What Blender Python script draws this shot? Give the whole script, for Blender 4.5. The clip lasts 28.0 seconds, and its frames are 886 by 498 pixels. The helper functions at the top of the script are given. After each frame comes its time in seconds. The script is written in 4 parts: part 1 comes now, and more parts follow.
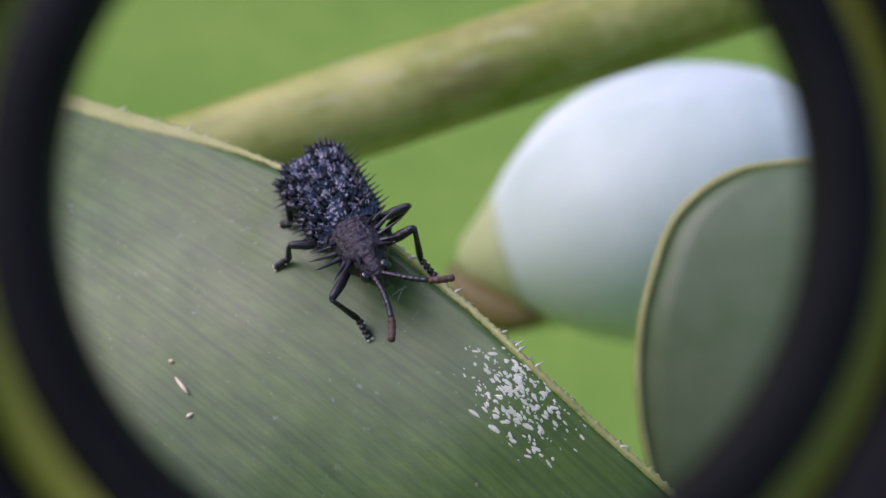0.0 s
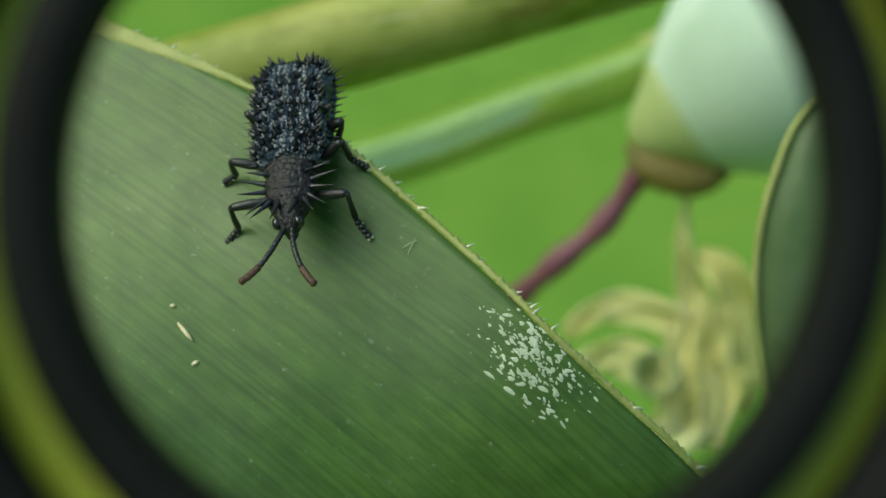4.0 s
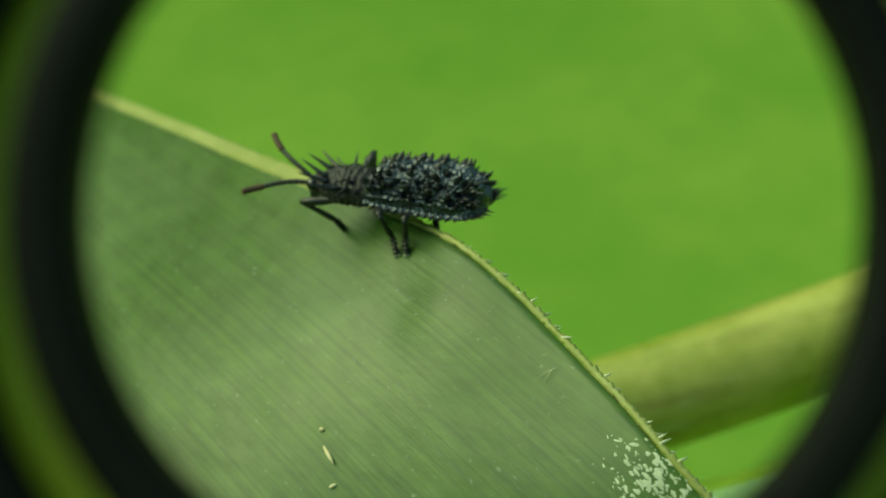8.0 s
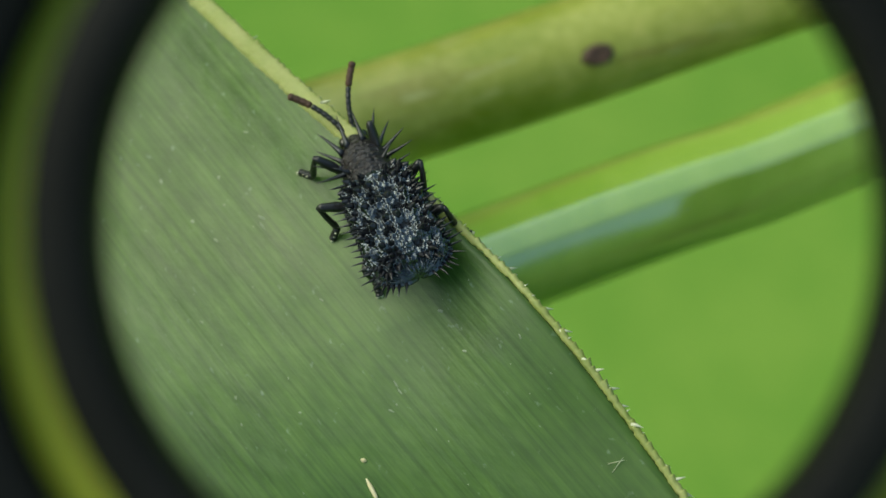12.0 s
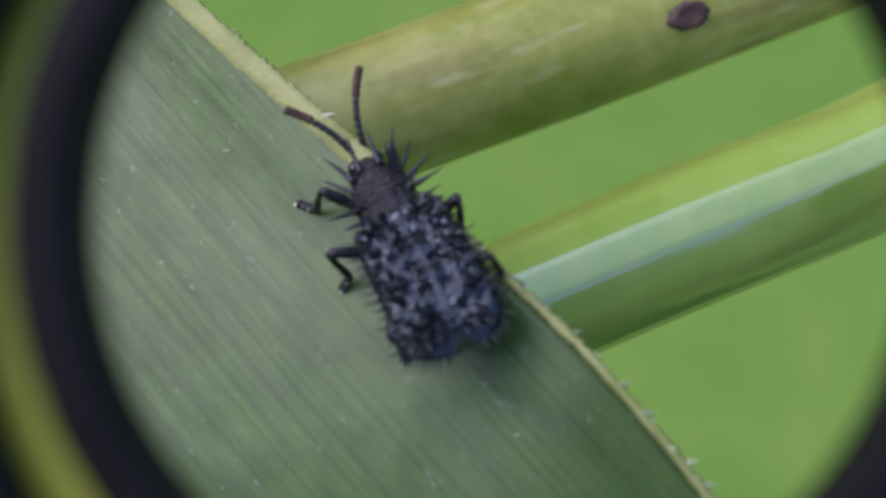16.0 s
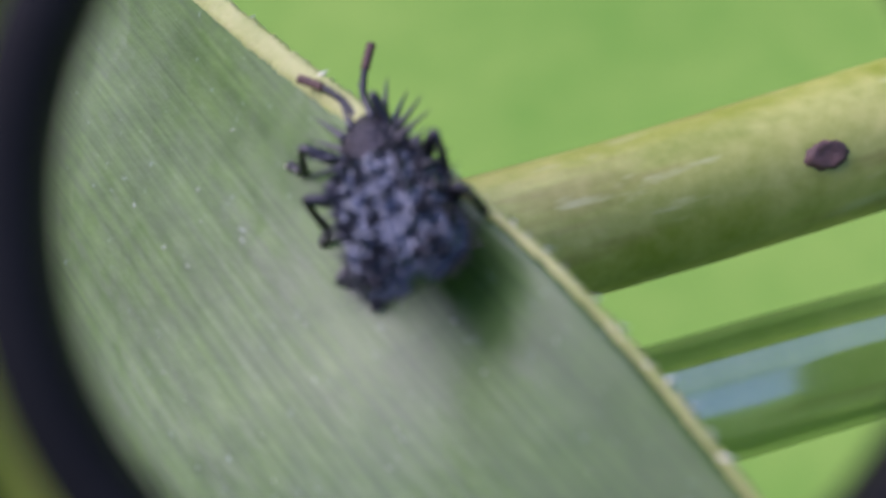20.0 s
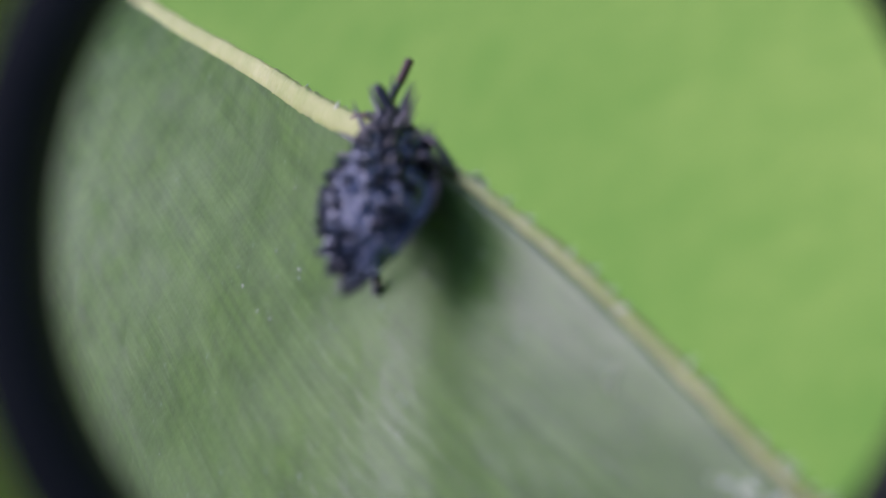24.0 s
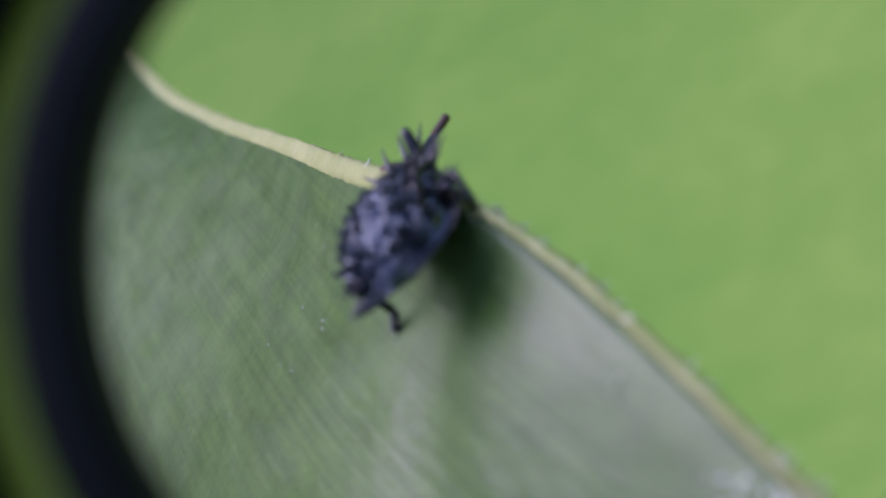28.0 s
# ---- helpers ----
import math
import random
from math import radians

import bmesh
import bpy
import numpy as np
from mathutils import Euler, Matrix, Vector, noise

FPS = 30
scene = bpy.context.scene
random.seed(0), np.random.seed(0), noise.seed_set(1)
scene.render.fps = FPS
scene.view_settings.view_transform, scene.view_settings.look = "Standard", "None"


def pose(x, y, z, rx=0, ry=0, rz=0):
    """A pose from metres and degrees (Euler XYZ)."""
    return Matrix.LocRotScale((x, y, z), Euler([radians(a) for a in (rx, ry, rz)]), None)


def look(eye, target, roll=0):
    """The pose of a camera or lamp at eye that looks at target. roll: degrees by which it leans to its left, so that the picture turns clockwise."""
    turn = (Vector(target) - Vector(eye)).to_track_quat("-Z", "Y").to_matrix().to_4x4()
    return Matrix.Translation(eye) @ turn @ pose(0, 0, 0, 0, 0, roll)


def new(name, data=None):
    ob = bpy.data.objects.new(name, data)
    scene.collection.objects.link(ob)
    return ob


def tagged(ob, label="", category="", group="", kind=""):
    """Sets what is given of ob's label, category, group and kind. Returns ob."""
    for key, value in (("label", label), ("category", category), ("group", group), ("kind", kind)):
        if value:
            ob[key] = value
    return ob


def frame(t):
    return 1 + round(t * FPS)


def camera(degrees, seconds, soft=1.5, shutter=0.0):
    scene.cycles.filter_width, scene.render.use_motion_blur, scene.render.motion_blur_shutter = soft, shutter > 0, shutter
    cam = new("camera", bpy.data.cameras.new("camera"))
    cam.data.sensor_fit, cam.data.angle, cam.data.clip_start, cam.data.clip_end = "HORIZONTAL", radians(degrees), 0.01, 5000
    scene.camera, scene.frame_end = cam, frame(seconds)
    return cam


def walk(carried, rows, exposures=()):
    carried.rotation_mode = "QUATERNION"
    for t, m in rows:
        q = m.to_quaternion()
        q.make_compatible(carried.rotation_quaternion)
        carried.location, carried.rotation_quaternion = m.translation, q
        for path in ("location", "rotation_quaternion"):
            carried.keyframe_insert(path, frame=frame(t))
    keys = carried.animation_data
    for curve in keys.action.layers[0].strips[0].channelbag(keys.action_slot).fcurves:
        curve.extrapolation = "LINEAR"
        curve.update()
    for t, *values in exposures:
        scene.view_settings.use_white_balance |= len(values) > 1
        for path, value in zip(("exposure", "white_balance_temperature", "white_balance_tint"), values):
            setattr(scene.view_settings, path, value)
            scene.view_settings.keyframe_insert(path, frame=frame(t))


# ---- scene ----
MM = 0.001

# ---- camera and its walk (millimetres and degrees) ----
cam = camera(30, 28.0, soft=1.5)
cam.data.dof.use_dof = True
cam.data.dof.focus_distance = 37.2 * MM
cam.data.dof.aperture_fstop = 115.0

CAMERA_ROWS = [
    (0, 5.353, -32.618, 376.468, 50.00, -0.00, 0.00),
    (0.5, 6.255, -32.961, 375.787, 51.29, 0.67, 2.11),
    (1, 6.808, -32.638, 376.120, 50.82, 1.34, 3.24),
    (1.5, 4.921, -33.384, 375.486, 51.76, -0.42, 1.19),
    (2, 5.038, -32.478, 376.188, 50.69, -0.06, 2.35),
    (2.5, 3.461, -30.274, 378.696, 45.20, -1.92, 0.10),
    (3, 1.984, -27.744, 380.438, 39.29, -3.52, -2.71),
    (3.5, 1.759, -27.273, 380.716, 38.32, -3.56, -3.32),
    (5.5, 2.835, -29.454, 379.285, 43.66, -2.97, -1.35),
    (6, 3.169, -29.419, 379.045, 44.37, -2.25, -0.53),
    (6.5, 5.303, -30.714, 377.405, 47.49, 0.46, 1.91),
    (7, 8.304, -31.058, 375.959, 50.57, 3.47, 6.69),
    (7.5, 7.308, -30.399, 377.039, 49.76, 3.09, 6.89),
    (8, 10.267, -31.042, 374.824, 53.86, 5.55, 12.09),
    (8.5, 9.980, -30.418, 375.421, 53.24, 4.53, 12.73),
    (9, 8.104, -30.446, 376.280, 52.21, 2.43, 11.63),
    (9.5, 8.202, -29.777, 376.624, 51.66, 2.74, 12.42),
    (10, 7.678, -28.801, 377.462, 49.68, 2.84, 12.62),
    (10.5, 6.663, -27.179, 379.428, 45.71, 2.22, 11.78),
    (11, 5.500, -25.407, 380.756, 42.74, 1.07, 11.61),
    (11.5, 1.824, -19.086, 384.535, 31.76, -1.74, 9.37),
    (12, 0.975, -14.495, 385.391, 24.41, -1.68, 7.75),
    (12.5, 1.618, -14.282, 385.807, 24.21, -0.21, 7.92),
    (14.5, -0.244, -12.950, 386.571, 22.16, -2.29, 8.74),
    (15, -0.273, -12.652, 386.656, 22.29, -1.94, 7.89),
    (15.5, -0.019, -12.571, 385.257, 23.04, -1.28, 7.13),
    (16, -2.395, -9.459, 379.057, 22.05, -5.07, 5.87),
    (16.5, -0.989, -9.473, 376.569, 24.13, -2.25, 6.33),
    (17, 2.374, -9.100, 375.804, 25.72, 5.19, 7.57),
    (17.5, 1.906, -8.110, 376.626, 22.26, 2.85, 8.30),
    (18, 2.823, -9.246, 375.634, 24.44, 4.72, 9.26),
    (18.5, 5.981, -13.151, 372.917, 35.01, 10.54, 10.77),
    (19, 5.718, -13.097, 372.757, 34.21, 9.78, 10.01),
    (19.5, 4.176, -12.784, 372.931, 33.29, 5.34, 10.59),
    (20, 6.313, -13.421, 372.294, 35.07, 9.39, 11.59),
    (20.5, 6.886, -13.223, 372.043, 35.91, 12.06, 12.26),
    (21, 6.729, -13.263, 372.262, 34.57, 11.63, 12.21),
    (21.5, 6.660, -13.296, 372.183, 34.32, 11.05, 11.55),
    (23.5, 14.800, -14.483, 366.822, 39.97, 33.67, 10.85),
    (24, 15.586, -15.125, 365.631, 44.35, 35.63, 13.76),
    (24.5, 15.777, -15.052, 365.714, 44.49, 35.56, 14.74),
    (25, 15.622, -15.277, 365.244, 46.78, 35.87, 15.80),
    (25.5, 15.679, -16.041, 364.793, 49.56, 34.98, 16.55),
    (26, 15.866, -16.800, 364.599, 51.23, 34.57, 17.56),
    (26.5, 15.932, -16.315, 364.377, 51.12, 35.55, 18.07),
    (27, 15.996, -16.285, 364.074, 51.69, 36.06, 18.39),
    (27.5, 16.102, -16.001, 364.283, 51.01, 35.96, 17.80),
    (28, 15.720, -17.212, 364.170, 52.75, 34.92, 17.29),
]


def mm_pose(x, y, z, rx=0, ry=0, rz=0):
    return pose(x * MM, y * MM, z * MM, rx, ry, rz)


CAMERA_PATH = [(r[0], mm_pose(*r[1:])) for r in CAMERA_ROWS]

# stops, kelvin and tint drift as the phone meters anew
EXPOSURES = [(0, 1.02, 5900, 44), (0.5, 0.72, 6100, 40), (1, 0.39, 5850, 33), (1.5, 0.42, 6300, 21), (2, 0.52, 6500, 8), (3, 0.98, 6800, -6), (6, 0.73, 7700, -31), (8, 0.93, 9800, -41),
             (9.5, 0.87, 10800, -44), (11, 0.99, 9700, -40), (12, 0.98, 7100, -12), (15, 1.04, 5800, 30), (16, 0.92, 5650, 32), (17, 1.05, 5500, 41), (18, 1.14, 5450, 44), (20, 1.47, 5650, 43),
             (21, 1.44, 5800, 38), (24, 1.38, 5650, 41), (26, 1.34, 5550, 42), (28, 1.24, 5500, 45)]

# ---- world and sun ----
world = bpy.data.worlds.new("sky")
scene.world = world
world.use_nodes = True
wn = world.node_tree.nodes
sky = wn.new("ShaderNodeTexSky")
sky.sky_type, sky.sun_disc = "NISHITA", False
sky.sun_elevation, sky.sun_rotation = radians(42), radians(282)
sky.air_density, sky.dust_density = 1.0, 2.0
wn["Background"].inputs["Strength"].default_value = 0.15
world.node_tree.links.new(sky.outputs["Color"], wn["Background"].inputs["Color"])

sun_lamp = new("sun", bpy.data.lights.new("sun", "SUN"))
sun_lamp.data.energy, sun_lamp.data.angle, sun_lamp.data.color = 0.95, radians(70), (1.0, 0.97, 0.92)
sun_lamp.matrix_world = look((-0.727, 0.154, 1.02), (0, 0, 0.35))


# ---- materials ----
def material(name, color, rough=0.5, metal=0.0, color2=None, scale=200.0, detail=6.0, mix=0.5, bump=0.0, bump_scale=None,
             coat=0.0, sheen=0.0, spread=0.0, transmit=0.0, specular=0.5, random_shift=0.0):
    m = bpy.data.materials.new(name)
    m.use_nodes = True
    nt = m.node_tree
    bs = nt.nodes["Principled BSDF"]
    bs.inputs["Roughness"].default_value, bs.inputs["Metallic"].default_value = rough, metal
    bs.inputs["Coat Weight"].default_value = coat
    bs.inputs["Coat Roughness"].default_value = 0.25
    bs.inputs["Sheen Weight"].default_value = sheen
    bs.inputs["Specular IOR Level"].default_value = specular
    bs.inputs["Base Color"].default_value = (*color, 1)
    if transmit:
        bs.inputs["Subsurface Weight"].default_value = transmit
        bs.inputs["Subsurface Radius"].default_value = (0.0008, 0.0012, 0.0004)
    tc = nt.nodes.new("ShaderNodeTexCoord")
    if color2:
        big, small = nt.nodes.new("ShaderNodeTexNoise"), nt.nodes.new("ShaderNodeTexNoise")
        big.inputs["Scale"].default_value, small.inputs["Scale"].default_value = scale, scale * 7.3
        big.inputs["Detail"].default_value = small.inputs["Detail"].default_value = detail
        for node in (big, small):
            nt.links.new(tc.outputs["Object"], node.inputs["Vector"])
        add = nt.nodes.new("ShaderNodeMath")
        add.operation = "ADD"
        half = nt.nodes.new("ShaderNodeMath")
        half.operation, half.inputs[1].default_value = "MULTIPLY", 0.5
        nt.links.new(big.outputs["Fac"], add.inputs[0])
        nt.links.new(small.outputs["Fac"], half.inputs[0])
        nt.links.new(half.outputs[0], add.inputs[1])
        ramp = nt.nodes.new("ShaderNodeValToRGB")
        ramp.color_ramp.elements[0].position, ramp.color_ramp.elements[1].position = 0.75 - mix / 2, 0.75 + mix / 2
        ramp.color_ramp.elements[0].color, ramp.color_ramp.elements[1].color = (*color, 1), (*color2, 1)
        nt.links.new(add.outputs[0], ramp.inputs["Fac"])
        out = ramp.outputs["Color"]
        if random_shift:
            info = nt.nodes.new("ShaderNodeObjectInfo")
            hsv = nt.nodes.new("ShaderNodeHueSaturation")
            rng = nt.nodes.new("ShaderNodeMapRange")
            rng.inputs["To Min"].default_value, rng.inputs["To Max"].default_value = 1 - random_shift, 1 + random_shift
            nt.links.new(info.outputs["Random"], rng.inputs["Value"])
            nt.links.new(rng.outputs["Result"], hsv.inputs["Value"])
            nt.links.new(out, hsv.inputs["Color"])
            out = hsv.outputs["Color"]
        nt.links.new(out, bs.inputs["Base Color"])
    if bump:
        tex = nt.nodes.new("ShaderNodeTexNoise")
        tex.inputs["Scale"].default_value, tex.inputs["Detail"].default_value = bump_scale or scale * 4, 5
        nt.links.new(tc.outputs["Object"], tex.inputs["Vector"])
        b = nt.nodes.new("ShaderNodeBump")
        b.inputs["Strength"].default_value, b.inputs["Distance"].default_value = bump, 0.0001
        nt.links.new(tex.outputs["Fac"], b.inputs["Height"])
        nt.links.new(b.outputs["Normal"], bs.inputs["Normal"])
    return m


def leaf_material():
    """Waxy strap leaf: fine parallel veins along x of the leaf's own space, a grey bloom, blotches and small dust specks."""
    m = bpy.data.materials.new("waxy_leaf")
    m.use_nodes = True
    nt, L = m.node_tree, m.node_tree.links
    bs = nt.nodes["Principled BSDF"]
    tc = nt.nodes.new("ShaderNodeTexCoord")

    def noise_at(stretch, scale, detail=4.0):
        mp, tx = nt.nodes.new("ShaderNodeMapping"), nt.nodes.new("ShaderNodeTexNoise")
        mp.inputs["Scale"].default_value = stretch
        tx.inputs["Scale"].default_value, tx.inputs["Detail"].default_value = scale, detail
        L.new(tc.outputs["Object"], mp.inputs["Vector"])
        L.new(mp.outputs["Vector"], tx.inputs["Vector"])
        return tx.outputs["Fac"]

    def ramp(fac, stops):
        r = nt.nodes.new("ShaderNodeValToRGB")
        while len(r.color_ramp.elements) < len(stops):
            r.color_ramp.elements.new(0.5)
        for e, (p, c) in zip(r.color_ramp.elements, stops):
            e.position, e.color = p, (*c, 1)
        L.new(fac, r.inputs["Fac"])
        return r.outputs["Color"]

    def mix(fac, a, b, how="MIX"):
        n = nt.nodes.new("ShaderNodeMix")
        n.data_type, n.blend_type = "RGBA", how
        if isinstance(fac, float):
            n.inputs["Factor"].default_value = fac
        else:
            L.new(fac, n.inputs["Factor"])
        L.new(a, n.inputs["A"])
        L.new(b, n.inputs["B"])
        return n.outputs["Result"]

    base = ramp(noise_at((1, 1, 1), 160.0, 5), [(0.3, (0.045, 0.092, 0.014)), (0.55, (0.060, 0.117, 0.019)), (0.75, (0.080, 0.140, 0.029))])
    veins = ramp(noise_at((0.012, 1, 0), 7500.0, 3), [(0.38, (0.6, 0.64, 0.62)), (0.5, (1, 1, 1)), (0.63, (1.28, 1.24, 1.24))])
    wide = ramp(noise_at((0.015, 1, 0), 1400.0, 2), [(0.3, (0.8, 0.84, 0.8)), (0.6, (1.08, 1.08, 1.05))])
    col = mix(0.15, mix(0.5, base, veins, "MULTIPLY"), wide, "MULTIPLY")
    mottle = ramp(noise_at((0.55, 1, 1), 1700.0, 6), [(0.35, (0.72, 0.76, 0.7)), (0.5, (1, 1, 1)), (0.66, (1.25, 1.2, 1.2))])
    col = mix(0.7, col, mottle, "MULTIPLY")
    dust = ramp(noise_at((0.7, 1, 1), 4800.0, 8), [(0.66, (0, 0, 0)), (0.76, (0.5, 0.5, 0.5))])
    pale = nt.nodes.new("ShaderNodeRGB")
    pale.outputs[0].default_value = (0.2, 0.27, 0.2, 1)
    col = mix(dust, col, pale.outputs[0])
    bloom = ramp(noise_at((0.5, 1, 1), 380.0, 7), [(0.38, (0.0, 0.0, 0.0)), (0.75, (0.4, 0.4, 0.4))])
    wax = nt.nodes.new("ShaderNodeRGB")
    wax.outputs[0].default_value = (0.095, 0.144, 0.056, 1)
    col = mix(bloom, col, wax.outputs[0])
    L.new(col, bs.inputs["Base Color"])
    rough = ramp(noise_at((0.4, 1, 1), 900.0, 6), [(0.3, (0.31, 0.31, 0.31)), (0.7, (0.43, 0.43, 0.43))])
    L.new(rough, bs.inputs["Roughness"])
    bs.inputs["Specular IOR Level"].default_value = 0.3
    bs.inputs["Subsurface Weight"].default_value = 0.12
    bs.inputs["Subsurface Radius"].default_value = (0.0006, 0.001, 0.0003)
    bump = nt.nodes.new("ShaderNodeBump")
    bump.inputs["Strength"].default_value, bump.inputs["Distance"].default_value = 0.26, 0.00005
    L.new(noise_at((0.012, 1, 0), 6000.0, 3), bump.inputs["Height"])
    b2 = nt.nodes.new("ShaderNodeBump")
    b2.inputs["Strength"].default_value, b2.inputs["Distance"].default_value = 0.35, 0.0001
    L.new(noise_at((0.6, 1, 1), 1900.0, 6), b2.inputs["Height"])
    L.new(bump.outputs["Normal"], b2.inputs["Normal"])
    L.new(b2.outputs["Normal"], bs.inputs["Normal"])
    return m


LEAF = leaf_material()
MARGIN = material("pale_margin", (0.3, 0.34, 0.085), 0.55, color2=(0.45, 0.46, 0.17), scale=900, bump=0.5, bump_scale=4000, transmit=0.15)
SCURF = material("white_scurf", (0.36, 0.42, 0.27), 0.7, color2=(0.62, 0.65, 0.5), scale=1500, bump=0.4)
DUST = material("grey_dust", (0.1, 0.14, 0.07), 0.7, color2=(0.2, 0.24, 0.15), scale=1500, bump=0.4)
HAIR = material("pale_hair", (0.6, 0.6, 0.42), 0.45)
STRAW = material("straw_fleck", (0.62, 0.5, 0.25), 0.5, color2=(0.8, 0.72, 0.5), scale=2000)
SHELL = material("pitted_black_shell", (0.010, 0.011, 0.013), 0.15, color2=(0.023, 0.025, 0.03), scale=900, bump=0.5, bump_scale=7000, specular=0.5)
SHELL.node_tree.nodes["Principled BSDF"].inputs["Specular Tint"].default_value = (0.8, 0.9, 1.0, 1)
SHELL.node_tree.nodes["Principled BSDF"].inputs["IOR"].default_value = 1.95
PLATE = material("dull_black_plate", (0.016, 0.013, 0.014), 0.34, color2=(0.036, 0.029, 0.030), scale=1200, bump=0.9, bump_scale=11000)
LIMB = material("black_limb", (0.008, 0.008, 0.009), 0.32, color2=(0.018, 0.017, 0.017), scale=2500, bump=0.3, bump_scale=12000)
SPINE = material("black_spine", (0.007, 0.007, 0.009), 0.36, color2=(0.014, 0.014, 0.02), scale=2500, coat=0.2)
EYE = material("black_eye", (0.012, 0.009, 0.009), 0.12, coat=0.6)
CLUB = material("rust_antenna_club", (0.05, 0.024, 0.014), 0.6, color2=(0.11, 0.05, 0.028), scale=3000, bump=0.4)
PAD = material("pale_foot_pad", (0.62, 0.56, 0.36), 0.35, color2=(0.8, 0.76, 0.58), scale=3000)
STEM = material("yellow_green_stem", (0.21, 0.26, 0.02), 0.45, color2=(0.42, 0.42, 0.1), scale=260, bump=0.6, bump_scale=900, mix=0.4)
SCAR = material("brown_scar", (0.05, 0.03, 0.022), 0.7, color2=(0.12, 0.06, 0.04), scale=900, bump=0.6)
PALE_STALK = material("glossy_green_stalk", (0.24, 0.4, 0.04), 0.4, color2=(0.38, 0.52, 0.09), scale=120, bump=0.1, bump_scale=500, coat=1.0, specular=0.3)
PALE_STALK.node_tree.nodes["Principled BSDF"].inputs["Coat Roughness"].default_value = 0.12
PALE_STALK.node_tree.nodes["Principled BSDF"].inputs["Coat IOR"].default_value = 2.35
JOINT = material("yellowish_joint", (0.36, 0.38, 0.09), 0.4, color2=(0.52, 0.52, 0.26), scale=300, bump=0.3, bump_scale=900, specular=0.4)
BUD = material("whitish_bud", (0.43, 0.56, 0.44), 0.55, color2=(0.54, 0.66, 0.55), scale=60, bump=0.15, bump_scale=400, transmit=0.2)
BUD_BASE = material("green_bud_base", (0.34, 0.42, 0.14), 0.5, color2=(0.48, 0.54, 0.28), scale=150)
BUD_UNDERSIDE = material("brown_shaded_underside", (0.13, 0.11, 0.02), 0.5, color2=(0.24, 0.18, 0.05), scale=400, bump=0.4)
PURPLE = material("purple_stalk", (0.13, 0.03, 0.06), 0.5, color2=(0.24, 0.09, 0.11), scale=300, bump=0.3)
WITHERED = material("withered_petal", (0.9, 0.84, 0.3), 0.6, color2=(0.95, 0.93, 0.62), scale=200, bump=0.4, transmit=0.2)
BLADE = material("grey_green_blade", (0.065, 0.115, 0.035), 0.45, color2=(0.11, 0.155, 0.07), scale=160, bump=0.3, specular=0.35)
GASKET = material("olive_plastic", (0.3, 0.34, 0.03), 0.5, color2=(0.4, 0.43, 0.04), scale=300, specular=0.3)
RUBBER = material("black_plastic", (0.005, 0.005, 0.004), 0.6, color2=(0.009, 0.009, 0.008), scale=800, specular=0.1)
TURF = material("bright_turf", (0.12, 0.26, 0.032), 0.9, color2=(0.215, 0.345, 0.055), scale=7, detail=2, mix=0.6, specular=0.15)
HEDGE = material("hedge_foliage", (0.08, 0.17, 0.025), 0.6, color2=(0.16, 0.28, 0.05), scale=9, bump=0.8)


def streak(mat, color, low, high, stretch, scale):
    """Lays uneven streaks of another colour over a material, stretched along the thing's own axes."""
    nt = mat.node_tree
    bs = nt.nodes["Principled BSDF"]
    tc, mp, tx, rp, mx = (nt.nodes.new("ShaderNode" + k) for k in ("TexCoord", "Mapping", "TexNoise", "ValToRGB", "Mix"))
    mp.inputs["Scale"].default_value = stretch
    tx.inputs["Scale"].default_value, tx.inputs["Detail"].default_value = scale, 5
    rp.color_ramp.elements[0].position, rp.color_ramp.elements[1].position = low, high
    mx.data_type = "RGBA"
    nt.links.new(tc.outputs["Object"], mp.inputs["Vector"])
    nt.links.new(mp.outputs["Vector"], tx.inputs["Vector"])
    nt.links.new(tx.outputs["Fac"], rp.inputs["Fac"])
    nt.links.new(rp.outputs["Color"], mx.inputs["Factor"])
    nt.links.new(bs.inputs["Base Color"].links[0].from_socket, mx.inputs["A"])
    mx.inputs["B"].default_value = (*color, 1)
    nt.links.new(mx.outputs["Result"], bs.inputs["Base Color"])


def lit_through(mat, color, share):
    """Lets light shine through a thin piece."""
    nt = mat.node_tree
    tr, mx = nt.nodes.new("ShaderNodeBsdfTranslucent"), nt.nodes.new("ShaderNodeMixShader")
    tr.inputs["Color"].default_value = (*color, 1)
    mx.inputs["Fac"].default_value = share
    nt.links.new(nt.nodes["Principled BSDF"].outputs["BSDF"], mx.inputs[1])
    nt.links.new(tr.outputs["BSDF"], mx.inputs[2])
    nt.links.new(mx.outputs["Shader"], nt.nodes["Material Output"].inputs["Surface"])


streak(STEM, (0.17, 0.13, 0.025), 0.52, 0.78, (0.12, 1, 1), 900.0)
streak(STEM, (0.45, 0.46, 0.2), 0.6, 0.75, (0.2, 1, 1), 1500.0)
streak(PALE_STALK, (0.27, 0.29, 0.05), 0.54, 0.75, (0.03, 1, 1), 700.0)
streak(BUD, (0.64, 0.74, 0.66), 0.5, 0.72, (0.12, 1, 1), 220.0)
lit_through(HEDGE, (0.2, 0.36, 0.05), 0.35)
lit_through(GASKET, (0.6, 0.66, 0.04), 0.12)
lit_through(WITHERED, (0.88, 0.85, 0.5), 0.45)
lit_through(MARGIN, (0.45, 0.47, 0.16), 0.2)

# ---- mesh helpers ----
def mesh_object(name, bm, mat, smooth=True):
    bmesh.ops.recalc_face_normals(bm, faces=bm.faces)
    me = bpy.data.meshes.new(name)
    bm.to_mesh(me)
    bm.free()
    me.materials.append(mat)
    if smooth:
        me.polygons.foreach_set("use_smooth", [True] * len(me.polygons))
    return new(name, me)


